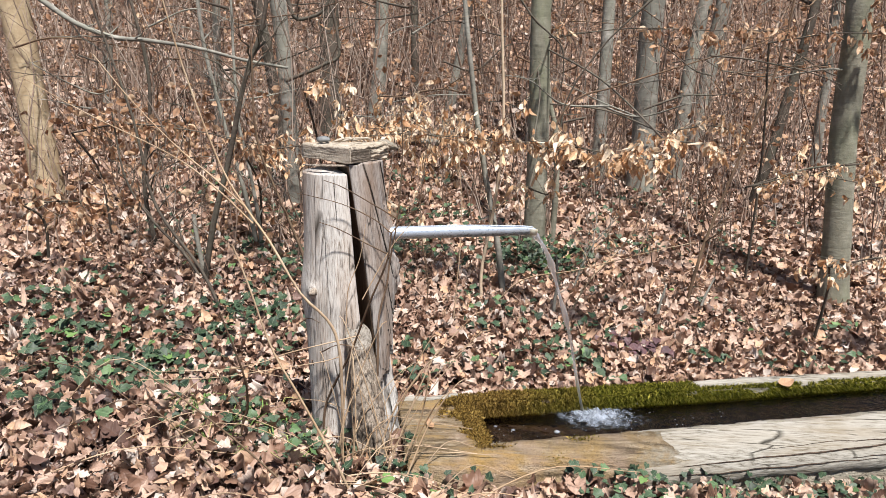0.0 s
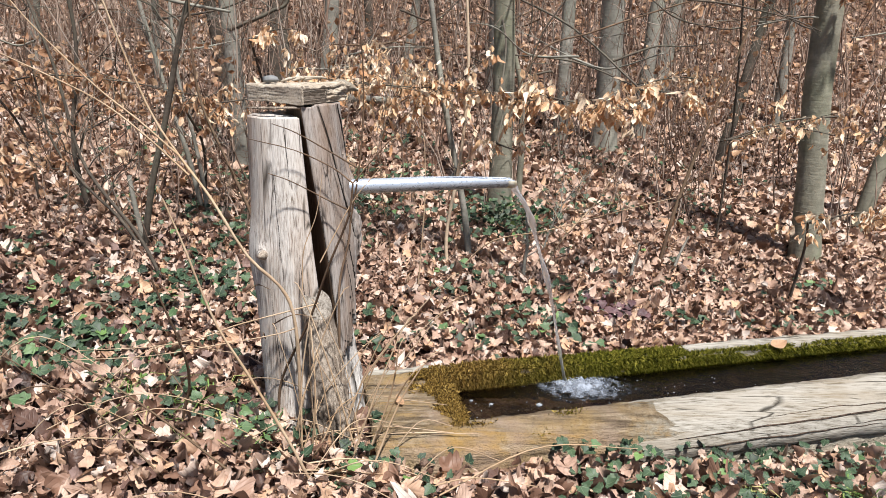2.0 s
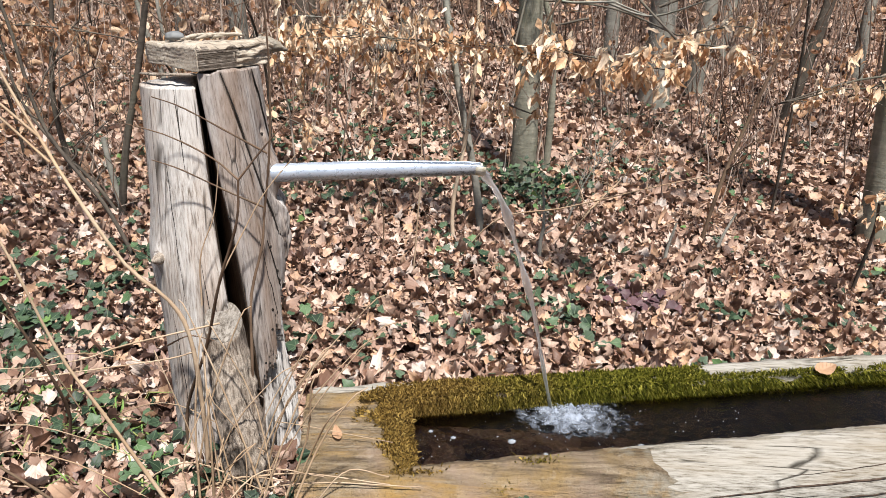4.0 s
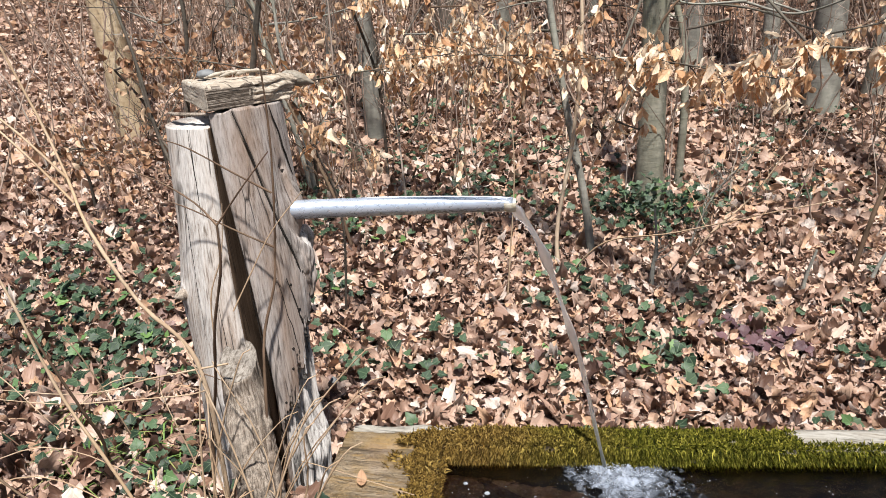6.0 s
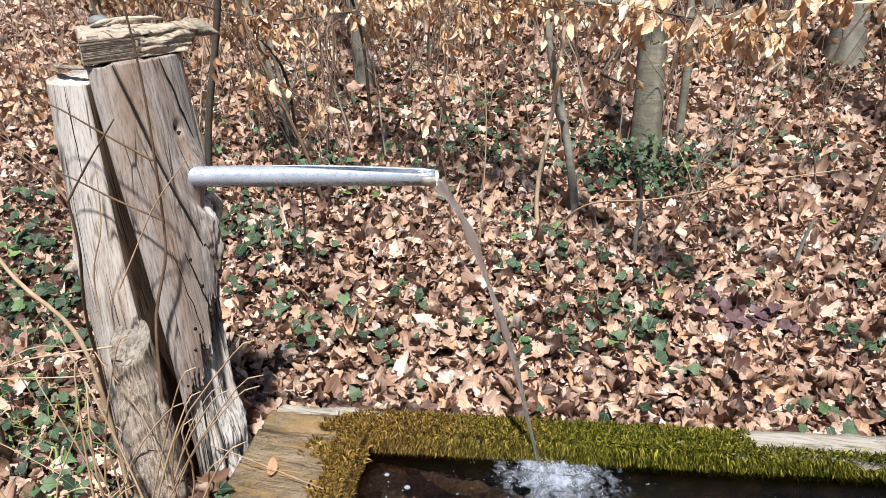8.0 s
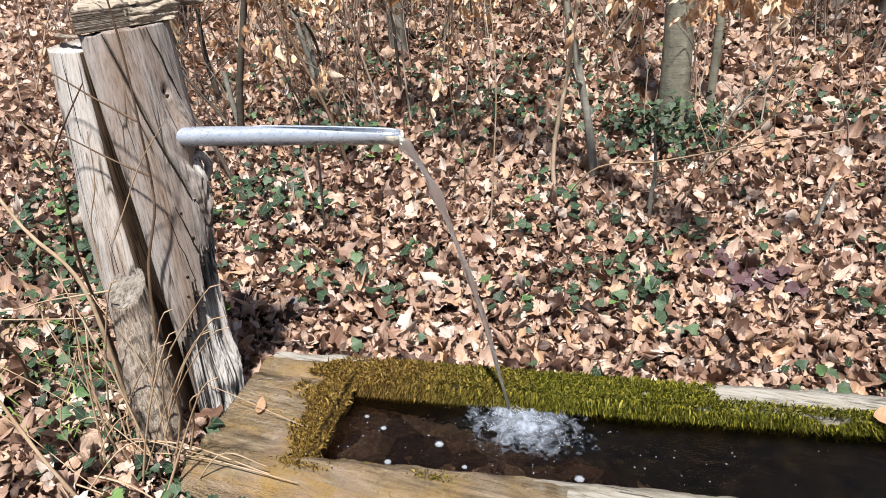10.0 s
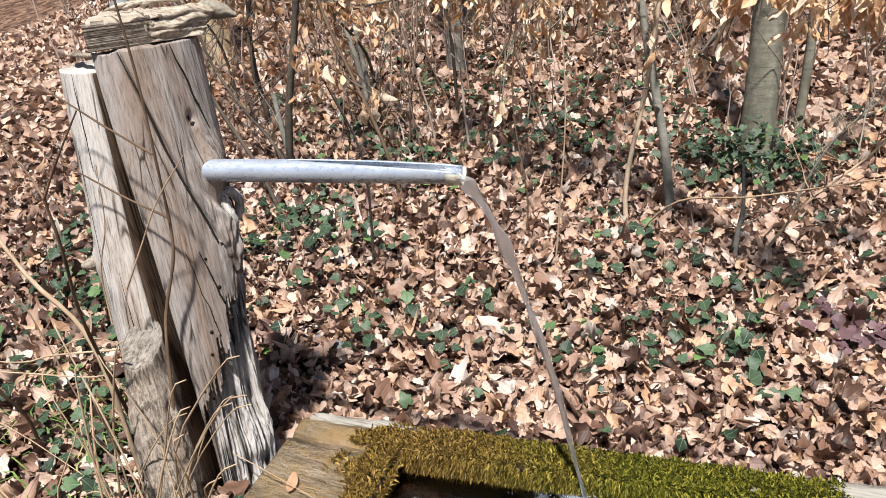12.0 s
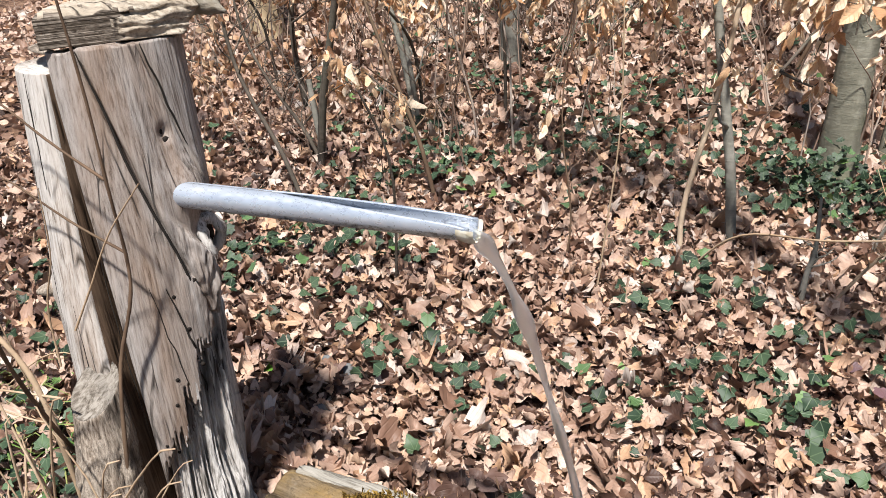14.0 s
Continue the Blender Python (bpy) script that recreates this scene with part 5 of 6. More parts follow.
def patch_leaves(name, spots, per, spread, sizes, kind, mat_, seed, label, category, lift=(0.02, 0.07), tilt=0.45, curl=0.22):
    r = np.random.default_rng(seed)
    c = np.repeat(np.array(spots), per, axis=0)
    x, y = c[:, 0] + r.normal(0, spread, len(c)), c[:, 1] + r.normal(0, spread * 0.8, len(c))
    ok = ~in_trough(x, y, -0.02) & (np.hypot(x + 0.35, y - 2.57) > 0.17)
    x, y = x[ok], y[ok]
    n = len(x)
    P = np.stack([x, y, ground(x, y) + r.uniform(*lift, n)], 1)
    N = np.stack([r.normal(0, tilt, n), r.normal(-0.35, tilt, n), np.ones(n)], 1)
    V, F, U = leaves(kind, P, r.uniform(*sizes, n), N, r.uniform(0, 6.283, n), curl, seed)
    return tagged(mesh_object(name, V, F, mat_, uv=U), label, category, kind="stuff")


NEAR_IVY = [(-0.73, 3.59), (-0.5, 3.44), (-0.44, 3.59), (-0.18, 3.48), (-0.16, 3.73), (-0.41, 3.34), (0.21, 4.1), (0.27, 4.29), (0.32, 3.75), (0.43, 3.79), (0.58, 3.92), (0.7, 3.93), (0.68, 3.81), (0.75, 3.81), (0.23, 3.57), (0.91, 4.1), (0.71, 4.16), (0.83, 3.69), (0.23, 4.43), (-0.71, 3.86), (1.11, 4.2), (0.92, 4.29), (0.56, 3.66), (1.59, 4.1), (1.92, 4.15), (2.18, 4.12), (2.47, 4.16), (2.61, 4.56), (0.51, 4.34), (1.35, 3.6), (1.6, 3.7), (1.45, 3.3)]
DENSE_IVY = [(-1.46, 3.23), (-1.29, 3.25), (-1.58, 3.43), (-1.48, 3.08), (-1.18, 2.72), (-1.23, 3.81), (-1.48, 3.84), (-1.83, 3.83), (-1.1, 4.91), (-0.99, 4.67), (-1.03, 3.99), (-0.22, 5.3), (0.62, 5.13), (0.71, 5.2), (0.5, 5.2), (-0.77, 6.95), (-1.11, 5.76), (-1.49, 5.03), (-0.31, 5.87), (1.3, 5.9), (1.83, 5.9), (-1.03, 4.48), (-0.88, 4.61), (-1.22, 4.36), (-0.59, 4.74), (-1.25, 5.64), (-0.66, 5.58), (-1.1, 6.48), (-0.3, 5.0), (0.0, 5.1), (-0.45, 5.35), (-1.75, 3.2), (-1.9, 3.5), (-2.1, 4.2), (-1.6, 2.85), (0.1, 5.6)]
patch_leaves("ivy_leaves", NEAR_IVY, 7, 0.075, (0.036, 0.062), "ivy", IVY, 21, "scattered dark green ivy leaves among the litter", "ivy", (0.06, 0.105))
patch_leaves("ivy_leaves", [(-2.25, 3.89), (-2.03, 3.6), (-1.9, 3.24), (-1.86, 3.48), (-1.62, 3.24), (-1.62, 3.42), (-1.51, 3.21), (-1.27, 3.05), (-1.45, 3.32), (-1.31, 3.47), (-1.2, 3.74), (-1.08, 3.99), (-0.91, 3.91), (-1.47, 2.64), (-1.43, 2.41)], 15, 0.10, (0.04, 0.064), "ivy", IVY, 27, "dense patches of dark green ground ivy", "ivy", (0.06, 0.13))
patch_leaves("ivy_leaves", [(0.50, 2.26), (0.63, 2.28), (0.78, 2.30), (0.92, 2.32), (1.07, 2.34), (1.22, 2.36), (1.37, 2.38), (1.52, 2.41), (1.67, 2.43), (1.82, 2.45)], 20, 0.06, (0.022, 0.040), "ivy", IVY, 28, "low green ivy and weeds at the foot of the trough", "ivy", (0.02, 0.085))
patch_leaves("ivy_leaves", DENSE_IVY, 22, 0.19, (0.034, 0.060), "ivy", IVY, 22, "dense patches of dark green ground ivy", "ivy", (0.055, 0.115))
patch_leaves("ivy_leaves", [(rng.uniform(-2.6, 3.2), rng.uniform(3.2, 7.5)) for _ in range(80)], 6, 0.13, (0.032, 0.058), "ivy", IVY, 23, "scattered dark green ivy leaves among the litter", "ivy", (0.055, 0.105))
patch_leaves("ivy_leaves", [(0.55, 2.12), (0.72, 2.08), (0.9, 2.10), (1.05, 2.16), (1.2, 2.12), (1.5, 2.18), (1.75, 2.2), (1.35, 2.0), (2.0, 2.25), (-0.55, 2.36), (-0.31, 2.27), (-0.91, 2.48), (-0.69, 2.52), (-0.15, 2.22), (-0.43, 2.30), (-0.05, 2.15)], 30, 0.10, (0.024, 0.044), "ivy", IVY, 24, "low green ivy and weeds at the foot of the trough", "ivy", (0.04, 0.10))
patch_leaves("ivy_leaves", [(0.55, 5.15), (0.70, 5.10), (0.82, 5.2), (0.62, 5.25)], 70, 0.13, (0.03, 0.052), "ivy", IVY, 26, "ivy bush climbing round the foot of a beech", "ivy", (0.02, 0.26), 0.7)
patch_leaves("purple_leaf_clump", [(1.03, 4.10), (1.10, 4.06), (1.20, 4.08)], 15, 0.07, (0.035, 0.062), "maple", PURPLE, 25, "clump of dark purple-brown leaves in the litter", "leaves", (0.05, 0.10), 0.4, 0.3)


def single_leaf(name, at, size, normal, kind, mat_, seed, label, spin=0.5):
    V, F, U = leaves(kind, np.array([at], float), np.array([size]), np.array([normal], float), np.array([spin]), 0.35, seed)
    return tagged(mesh_object(name, V, F, mat_, uv=U, at=at), label, "leaf")


single_leaf("fallen_leaf", tuple(trough_at(0.10, -0.02, 0.432)), 0.055, (0.1, -0.2, 1), "beech", RUSSET, 3, "small orange-brown leaf lying on the trough's end", 1.9)
single_leaf("fallen_leaf", tuple(trough_at(1.62, 0.165, 0.41)), 0.075, (0.0, -0.4, 1), "beech", RUSSET, 4, "russet leaf lying on the mossy rim", 0.3)
single_leaf("fallen_leaf", (-0.5, 2.30, 0.45), 0.085, (0.3, -0.7, 1), "beech", LITTER, 6, "pale dry leaf standing on edge by the post", 1.2)
green_ = Mat("fresh_leaf", 0.5)
FRESH = green_.color((0.13, 0.30, 0.04)).m
single_leaf("green_leaf", (-0.76, 3.21, 0.24), 0.085, (0.1, -0.5, 1), "ivy", FRESH, 7, "bright fresh green leaf among the brown litter", 0.9)
single_leaf("green_leaf", (-0.68, 2.95, 0.28), 0.075, (0.1, -0.6, 1), "ivy", FRESH, 8, "bright fresh green leaf among the brown litter", 2.2)
pebble("pebble", (-0.60, 3.31, float(ground(-0.6, 3.31)) + 0.03), (0.022, 0.022, 0.04), "smooth grey-green stone among the leaves", seed=5)
pebble("pebble", (-0.53, 3.32, float(ground(-0.53, 3.32)) + 0.025), (0.028, 0.024, 0.03), "rounded grey stone among the leaves", seed=6)
pebble("pebble", (-0.48, 3.13, float(ground(-0.48, 3.13)) + 0.025), (0.032, 0.028, 0.03), "dark grey stone behind the post", seed=7)


tagged(pebble("pebble", (0.04, 7.66, float(ground(0.04, 7.66)) + 0.07), (0.055, 0.04, 0.045), "small pale stone lying on the leafy slope", LIME, 9), category="stone")
fallen = thing("fallen_branch", (-0.67, 8.19, float(ground(-0.67, 8.19)) + 0.03), "grey fallen branch lying on the leafy slope", "branch")
V, F = tube(smoothed([(x, 8.19 + 0.25 * (x + 0.67), float(ground(x, 8.19 + 0.25 * (x + 0.67))) + 0.09) for x in (-0.67, -0.35, -0.05, 0.25)], 16), np.linspace(0.045, 0.025, 16), 9, False, 0.05)
part("limb", V, F, GREYBARK, fallen)


# ---------------------------------------------------------------- young beeches that keep their dry leaves
def spray(points, n, spread, sizes, seed, mat_, label, droop=0.06, r0=0.007, stem=None, root=None):
    """A low beech branch with dead leaves hanging from its twigs."""
    r = np.random.default_rng(seed)
    line = smoothed(points, 20)
    if root is not None:
        stem = None
    base = (stem[0], stem[1], 0.0) if stem is not None else points[0]
    ob = thing("beech_branch", tuple(base), label, "branch", "low beech branches")
    if stem is not None:
        foot = np.array([stem[0], stem[1], float(ground(stem[0], stem[1])) - 0.03])
        ob.location = foot
        ob["base"] = tuple(float(v) for v in foot)
        full = smoothed([foot, foot * 0.5 + np.array(points[0]) * 0.5 + np.array([0.05, 0.03, 0.1]), points[0]], 10)
        V, F = tube(full, np.linspace(r0 * 1.4, r0, 10), 6, False)
        part("stem", V, F, DARKBARK, ob)
    whole = line if root is None else np.vstack([smoothed([root, (np.array(root) + np.array(points[0])) / 2 + np.array([0.03, 0, 0.05]), points[0]], 9)[:-1], line])
    V, F = tube(whole, np.linspace(r0, 0.002, len(whole)), 6, False)
    part("branch", V, F, DARKBARK, ob)
    pieces, P, Nn, sp = [], [], [], []
    per = 11
    for k in range(max(3, n // 9)):
        i = r.integers(1, 20)
        d = r.normal(0, 1, 3) * np.array([spread, spread, spread * 0.85])
        tw = wander(line[i], line[i] + d, 6, 0.2, seed + k)
        pieces.append(tube(tw, np.linspace(0.0026, 0.001, 6), 4, False))
        for q in range(per):
            p = tw[r.integers(1, 6)] + r.normal(0, 0.012, 3)
            P.append(p)
    V, F = join(pieces)
    tagged(part("twig_spray", V, F, DARKBARK, ob), kind="stuff")
    P = np.array(P)
    m = len(P)
    size = 0.82 * r.uniform(*sizes, m)
    a = r.uniform(0, 6.283, m)
    # leaves hang: their plane is steep, their tips point down
    N = np.stack([np.cos(a), np.sin(a), r.normal(0.2, 0.35, m)], 1)
    N /= np.linalg.norm(N, axis=1)[:, None]
    T, FT = outline("beech")
    down = np.stack([r.normal(0, 0.4, m), r.normal(0, 0.4, m), -np.ones(m)], 1)
    Y = down - N * (down * N).sum(1)[:, None]
    Y /= np.linalg.norm(Y, axis=1)[:, None]
    X = np.cross(Y, N)
    k = len(T)
    x, y = T[None, :, 0] * r.uniform(0.45, 0.95, (m, 1)), T[None, :, 1] * r.uniform(0.8, 1.05, (m, 1))
    z = 2.4 * r.normal(0, 0.7, (m, 1)) * x * x + r.normal(0, 0.45, (m, 1)) * y * y + np.abs(r.normal(0.7, 0.5, (m, 1))) * np.abs(x)
    z = z + 0.07 * np.sin(11 * x + r.uniform(0, 6, (m, 1))) * np.cos(9 * y + r.uniform(0, 6, (m, 1)))
    x = x * (1 + r.normal(0, 0.14, x.shape))
    V = P[:, None] + size[:, None, None] * (x[..., None] * X[:, None] + y[..., None] * Y[:, None] + z[..., None] * N[:, None])
    FF = (FT[None] + (np.arange(m) * k)[:, None, None]).reshape(-1, 3)
    U = np.broadcast_to(T[None], (m, k, 2)).reshape(-1, 2)
    lv = part("dry_leaves", V.reshape(-1, 3), FF, mat_, ob, "curled dry tan leaves hanging down", uv=U)
    tagged(lv, kind="stuff")
    return ob


TAN_LABEL = "low beech branch with curled tan leaves still hanging"
RED_LABEL = "beech branch with russet dry leaves still hanging"
spray([(-0.75, 5.0, 1.30), (-0.42, 4.75, 1.36), (-0.05, 4.35, 1.35), (0.25, 4.45, 1.33)], 600, 0.17, (0.05, 0.085), 31, HANGING, TAN_LABEL, root=(-0.95, 6.40, 1.6))
spray([(-0.15, 4.75, 1.32), (0.05, 4.6, 1.36), (0.30, 4.5, 1.30)], 200, 0.14, (0.05, 0.08), 32, HANGING, TAN_LABEL, root=(0.22, 4.74, 1.42))
spray([(0.50, 4.35, 1.27), (0.70, 4.22, 1.29), (0.92, 4.08, 1.26), (1.12, 3.85, 1.24)], 330, 0.10, (0.06, 0.095), 33, HANGING, TAN_LABEL, root=(0.66, 5.48, 1.75))
spray([(0.50, 4.45, 1.02), (0.58, 4.43, 0.99), (0.66, 4.40, 0.97)], 27, 0.05, (0.05, 0.08), 34, HANGING, TAN_LABEL, root=(0.66, 5.48, 1.25))
spray([(1.25, 4.25, 1.32), (1.42, 4.15, 1.31), (1.55, 4.10, 1.29)], 90, 0.06, (0.055, 0.09), 35, HANGING, TAN_LABEL, root=(0.70, 5.48, 1.9))
spray([(-2.5, 4.9, 1.35), (-2.0, 4.6, 1.42), (-1.5, 4.45, 1.38), (-1.1, 4.4, 1.30)], 230, 0.13, (0.05, 0.085), 36, RUSSET, RED_LABEL, stem=(-2.4, 5.1))
spray([(-2.6, 4.4, 0.95), (-2.2, 4.2, 1.0), (-1.8, 4.2, 0.95)], 130, 0.14, (0.05, 0.08), 37, RUSSET, RED_LABEL, stem=(-2.6, 4.6))
spray([(-1.3, 4.7, 1.22), (-1.0, 4.75, 1.26), (-0.7, 4.8, 1.28), (-0.4, 5.0, 1.26)], 280, 0.16, (0.05, 0.08), 38, HANGING, TAN_LABEL, stem=(-1.35, 5.1))
spray([(-0.95, 5.0, 1.60), (-0.80, 4.95, 1.66), (-0.65, 4.9, 1.66)], 67, 0.06, (0.06, 0.09), 39, HANGING, TAN_LABEL, stem=(-0.95, 5.3))
spray([(2.0, 4.9, 0.95), (2.35, 4.75, 1.05), (2.75, 4.6, 0.98), (3.0, 4.6, 0.95)], 170, 0.15, (0.05, 0.085), 40, HANGING, TAN_LABEL, root=(2.78, 4.92, 1.1))
spray([(2.3, 4.3, 0.55), (2.6, 4.25, 0.62), (2.9, 4.2, 0.58)], 210, 0.12, (0.05, 0.085), 41, HANGING, TAN_LABEL, stem=(2.35, 4.5))
spray([(0.7, 5.2, 1.95), (1.2, 5.0, 1.99), (1.7, 4.95, 1.97), (2.2, 4.9, 1.95)], 130, 0.12, (0.05, 0.09), 42, RUSSET, RED_LABEL, root=(0.78, 5.78, 2.0))
spray([(2.2, 5.2, 1.90), (2.6, 5.0, 1.95), (3.1, 4.9, 1.9)], 120, 0.14, (0.05, 0.085), 43, RUSSET, RED_LABEL, stem=(2.3, 5.5))
spray([(1.5, 5.2, 1.30), (1.8, 5.1, 1.35), (2.0, 5.1, 1.30)], 90, 0.1, (0.05, 0.085), 44, HANGING, TAN_LABEL, root=(0.72, 5.5, 1.5))
spray([(-0.62, 3.62, 1.10), (-0.48, 3.50, 1.15), (-0.36, 3.43, 1.13), (-0.24, 3.40, 1.08)], 54, 0.055, (0.045, 0.075), 45, HANGING, TAN_LABEL, stem=(-0.66, 3.80), r0=0.004)


# ---------------------------------------------------------------- low bare limbs
def low_limb(points, r0, r1, mat_, label, y=None, seed=0, twigs=5):
    """A bare limb reaching in low from its tree."""
    pts = [p if y is None else (p[0], y, p[1]) for p in points]
    line = smoothed(pts, 30)
    ob = thing("bare_limb", tuple(line[0]), label, "branch", "low bare limbs")
    V, F = tube(line, np.linspace(r0, r1, 30), 7, False, 0.05)
    part("limb", V, F, mat_, ob)
    r = np.random.default_rng(seed)
    for k in range(twigs):
        i = r.integers(3, 28)
        d = np.array([r.normal(0, 0.2), r.normal(0, 0.12), r.normal(0.08, 0.16)])
        V, F = tube(wander(line[i], line[i] + d, 8, 0.25, seed + k * 2.3), np.linspace(r1 * 0.7, 0.001, 8), 5, False)
        part("twig", V, F, mat_, ob)
    return ob


low_limb([(-2.47, 2.19), (-2.25, 2.03), (-2.02, 1.94), (-1.82, 1.92), (-1.51, 1.87), (-1.24, 1.8), (-0.97, 1.75)], 0.018, 0.008, GREYBARK, "long grey curved limb without leaves", 4.6, 1, 8)
low_limb([(-1.30, 2.35), (-1.15, 2.31), (-1.08, 2.12), (-0.98, 2.11), (-0.86, 2.17), (-0.79, 2.34)], 0.018, 0.009, DARKBARK, "dark crooked bare limb", 5.4, 2, 7)
low_limb([(-1.16, 1.68), (-1.02, 1.73), (-0.88, 1.79), (-0.77, 1.86), (-0.8, 2.12), (-0.87, 2.31)], 0.016, 0.008, DARKBARK, "dark crooked bare limb", 5.4, 3, 8)
low_limb([(0.53, 1.01), (0.74, 1.5), (1.07, 1.63), (1.57, 1.78), (1.88, 1.86), (2.05, 1.96)], 0.0065, 0.003, BROWNTWIG, "long thin bare twig rising through the wood", 4.6, 4, 8)
low_limb([(1.31, 2.19), (1.15, 2.06), (0.92, 1.83), (0.73, 1.52), (0.69, 1.12)], 0.008, 0.003, DARKBARK, "dark bent bare twig hanging low", 4.6, 5, 7)
low_limb([(0.40, 2.2), (0.53, 2.02), (0.62, 1.94), (0.70, 1.85), (0.71, 1.69), (0.69, 1.6)], 0.007, 0.003, DARKBARK, "dark bent bare twig hanging low", 4.6, 6, 4)
low_limb([(1.6, 1.80), (1.81, 1.78), (2.02, 1.74), (2.23, 1.69), (2.41, 1.62)], 0.006, 0.003, DARKBARK, "dark bent bare twig hanging low", 4.6, 7, 5)
for k in range(66):
    x, y, z = rng.uniform(-3.2, 3.6), rng.uniform(4.7, 7.2), rng.uniform(1.35, 2.3)
    d, s = rng.choice([-1, 1]) * rng.uniform(0.4, 1.0), rng.uniform(-0.1, 0.35)
    low_limb([(x, y, z), (x + d * 0.4, y + rng.normal(0, 0.1), z + s * 0.3 + rng.normal(0, 0.05)), (x + d * 0.75, y + rng.normal(0, 0.15), z + s * 0.8), (x + d, y, z + s)], rng.uniform(0.004, 0.010), 0.002, (DARKBARK, GREYBARK, BROWNTWIG)[k % 3], ("dark", "grey", "brown")[k % 3] + " bare twig of the undergrowth", None, 100 + k, 5)


# ---------------------------------------------------------------- thicket behind
def thicket(name, n, box, heights, radii, seed, label, twigs=4, lean=0.18):
    r = np.random.default_rng(seed)
    pieces = []
    for k in range(n):
        x, y = r.uniform(box[0], box[1]), r.uniform(box[2], box[3])
        z = float(ground(x, y)) - 0.05
        h = r.uniform(*heights)
        tip = np.array([x + r.normal(0, lean) * h, y + r.normal(0, lean) * h, z + h])
        line = wander((x, y, z), tip, 8, 0.10, seed + k * 0.37)
        rr = r.uniform(*radii)
        pieces.append(tube(line, np.linspace(rr, rr * 0.3, 8), 5, False))
        for q in range(twigs):
            i = r.integers(2, 8)
            a = r.uniform(0, 6.283)
            d = np.array([math.cos(a) * 0.5, math.sin(a) * 0.5, r.uniform(0.1, 0.8)]) * h * r.uniform(0.12, 0.32)
            tw = wander(line[i], line[i] + d, 5, 0.25, seed + k + q * 3.3)
            pieces.append(tube(tw, np.linspace(rr * 0.45, rr * 0.15, 5), 4, False))
    V, F = join(pieces)
    return tagged(mesh_object(name, V, F, THICKET), label, "brush", kind="stuff")


thicket("brush", 110, (-3.6, -0.6, 4.6, 7.5), (0.9, 2.6), (0.003, 0.008), 51, "tangle of thin bare brown stems", 6)
thicket("brush", 150, (-0.6, 4.2, 5.2, 8.0), (0.6, 2.4), (0.003, 0.007), 52, "thin bare brown stems", 5)
thicket("brush", 520, (-8, 9, 8.0, 15.0), (1.2, 4.0), (0.006, 0.016), 53, "thicket of bare saplings on the hillside", 5)
thicket("brush", 620, (-16, 18, 14.0, 30.0), (2.5, 7.0), (0.012, 0.04), 54, "dense bare woodland far up the hillside", 5, 0.12)
thicket("far_woods", 420, (-40, 45, 28.0, 70.0), (5.0, 13.0), (0.05, 0.14), 55, "distant leafless woodland on the hillside", 4, 0.06)
thicket("brush", 420, (-5.5, 6.5, 6.8, 11.0), (0.8, 3.2), (0.003, 0.009), 56, "fine bare brown twigs of the undergrowth", 7, 0.3)
thicket("brush", 70, (-3.4, -0.9, 4.3, 6.5), (0.5, 1.9), (0.002, 0.005), 57, "fine bare brown twigs of the undergrowth", 7, 0.35)


def hung_leaves(n, box, zs, seed):
    """Dry leaves still caught in the far brush."""
    r = np.random.default_rng(seed)
    c = r.uniform(0, 1, (n // 12, 3))
    c = np.repeat(c, 12, axis=0)
    x = box[0] + (box[1] - box[0]) * c[:, 0] + r.normal(0, 0.16, len(c))
    y = box[2] + (box[3] - box[2]) * c[:, 1] + r.normal(0, 0.16, len(c))
    z = ground(x, y) + zs[0] + (zs[1] - zs[0]) * c[:, 2] + r.normal(0, 0.07, len(c))
    N = np.stack([r.normal(0, 1, len(c)), r.normal(0, 1, len(c)), r.normal(0.2, 0.4, len(c))], 1)
    V, F, U = leaves("beech", np.stack([x, y, z], 1), r.uniform(0.05, 0.09, len(c)), N, r.uniform(0, 6.283, len(c)), 0.6, seed)
    return tagged(mesh_object("dry_leaves", V, F, RUSSET, uv=U), "russet dry leaves caught in the bare undergrowth", "leaves", kind="stuff")


hung_leaves(1800, (-5, 6, 6.0, 11.0), (0.3, 2.0), 61)
hung_leaves(380, (-3.4, -1.0, 4.6, 6.2), (0.1, 1.0), 62)
hung_leaves(5000, (-10, 12, 10.0, 18.0), (0.3, 3.0), 63)


# ---------------------------------------------------------------- bare stems round the post
def cane(points, r0, r1, mat_, ob, name="stem", n=28, label=""):
    line = smoothed(points, n)
    rad = np.linspace(r0, r1, n) * (1 + 0.10 * np.sin(np.arange(n) * 1.9))
    V, F = tube(line, rad, 7, False)
    return part(name, V, F, mat_, ob, label)


shrub = thing("bare_shrub", (-0.40, 2.39, 0.36), "leafless tan shrub with thin stems against the split post", "shrub")
# a long pale stem rising away from the post's foot, forking high up
cane([(-0.37, 2.36, 0.36), (-0.36, 2.355, 0.62), (-0.365, 2.35, 0.80), (-0.40, 2.345, 0.89), (-0.48, 2.33, 0.985), (-0.57, 2.33, 1.16), (-0.66, 2.40, 1.26), (-0.75, 2.45, 1.40), (-0.84, 2.43, 1.72), (-0.90, 2.43, 2.0)], 0.0062, 0.0023, TANTWIG, shrub, label="long pale stem")
cane([(-0.66, 2.40, 1.26), (-0.76, 2.40, 1.36), (-0.86, 2.40, 1.45), (-1.00, 2.41, 1.60), (-1.12, 2.43, 1.75)], 0.0034, 0.0014, TANTWIG, shrub)
cane([(-0.63, 2.37, 1.21), (-0.75, 2.38, 1.33), (-0.88, 2.39, 1.43), (-1.16, 2.41, 1.57), (-1.35, 2.42, 1.68)], 0.0031, 0.0012, TANTWIG, shrub)
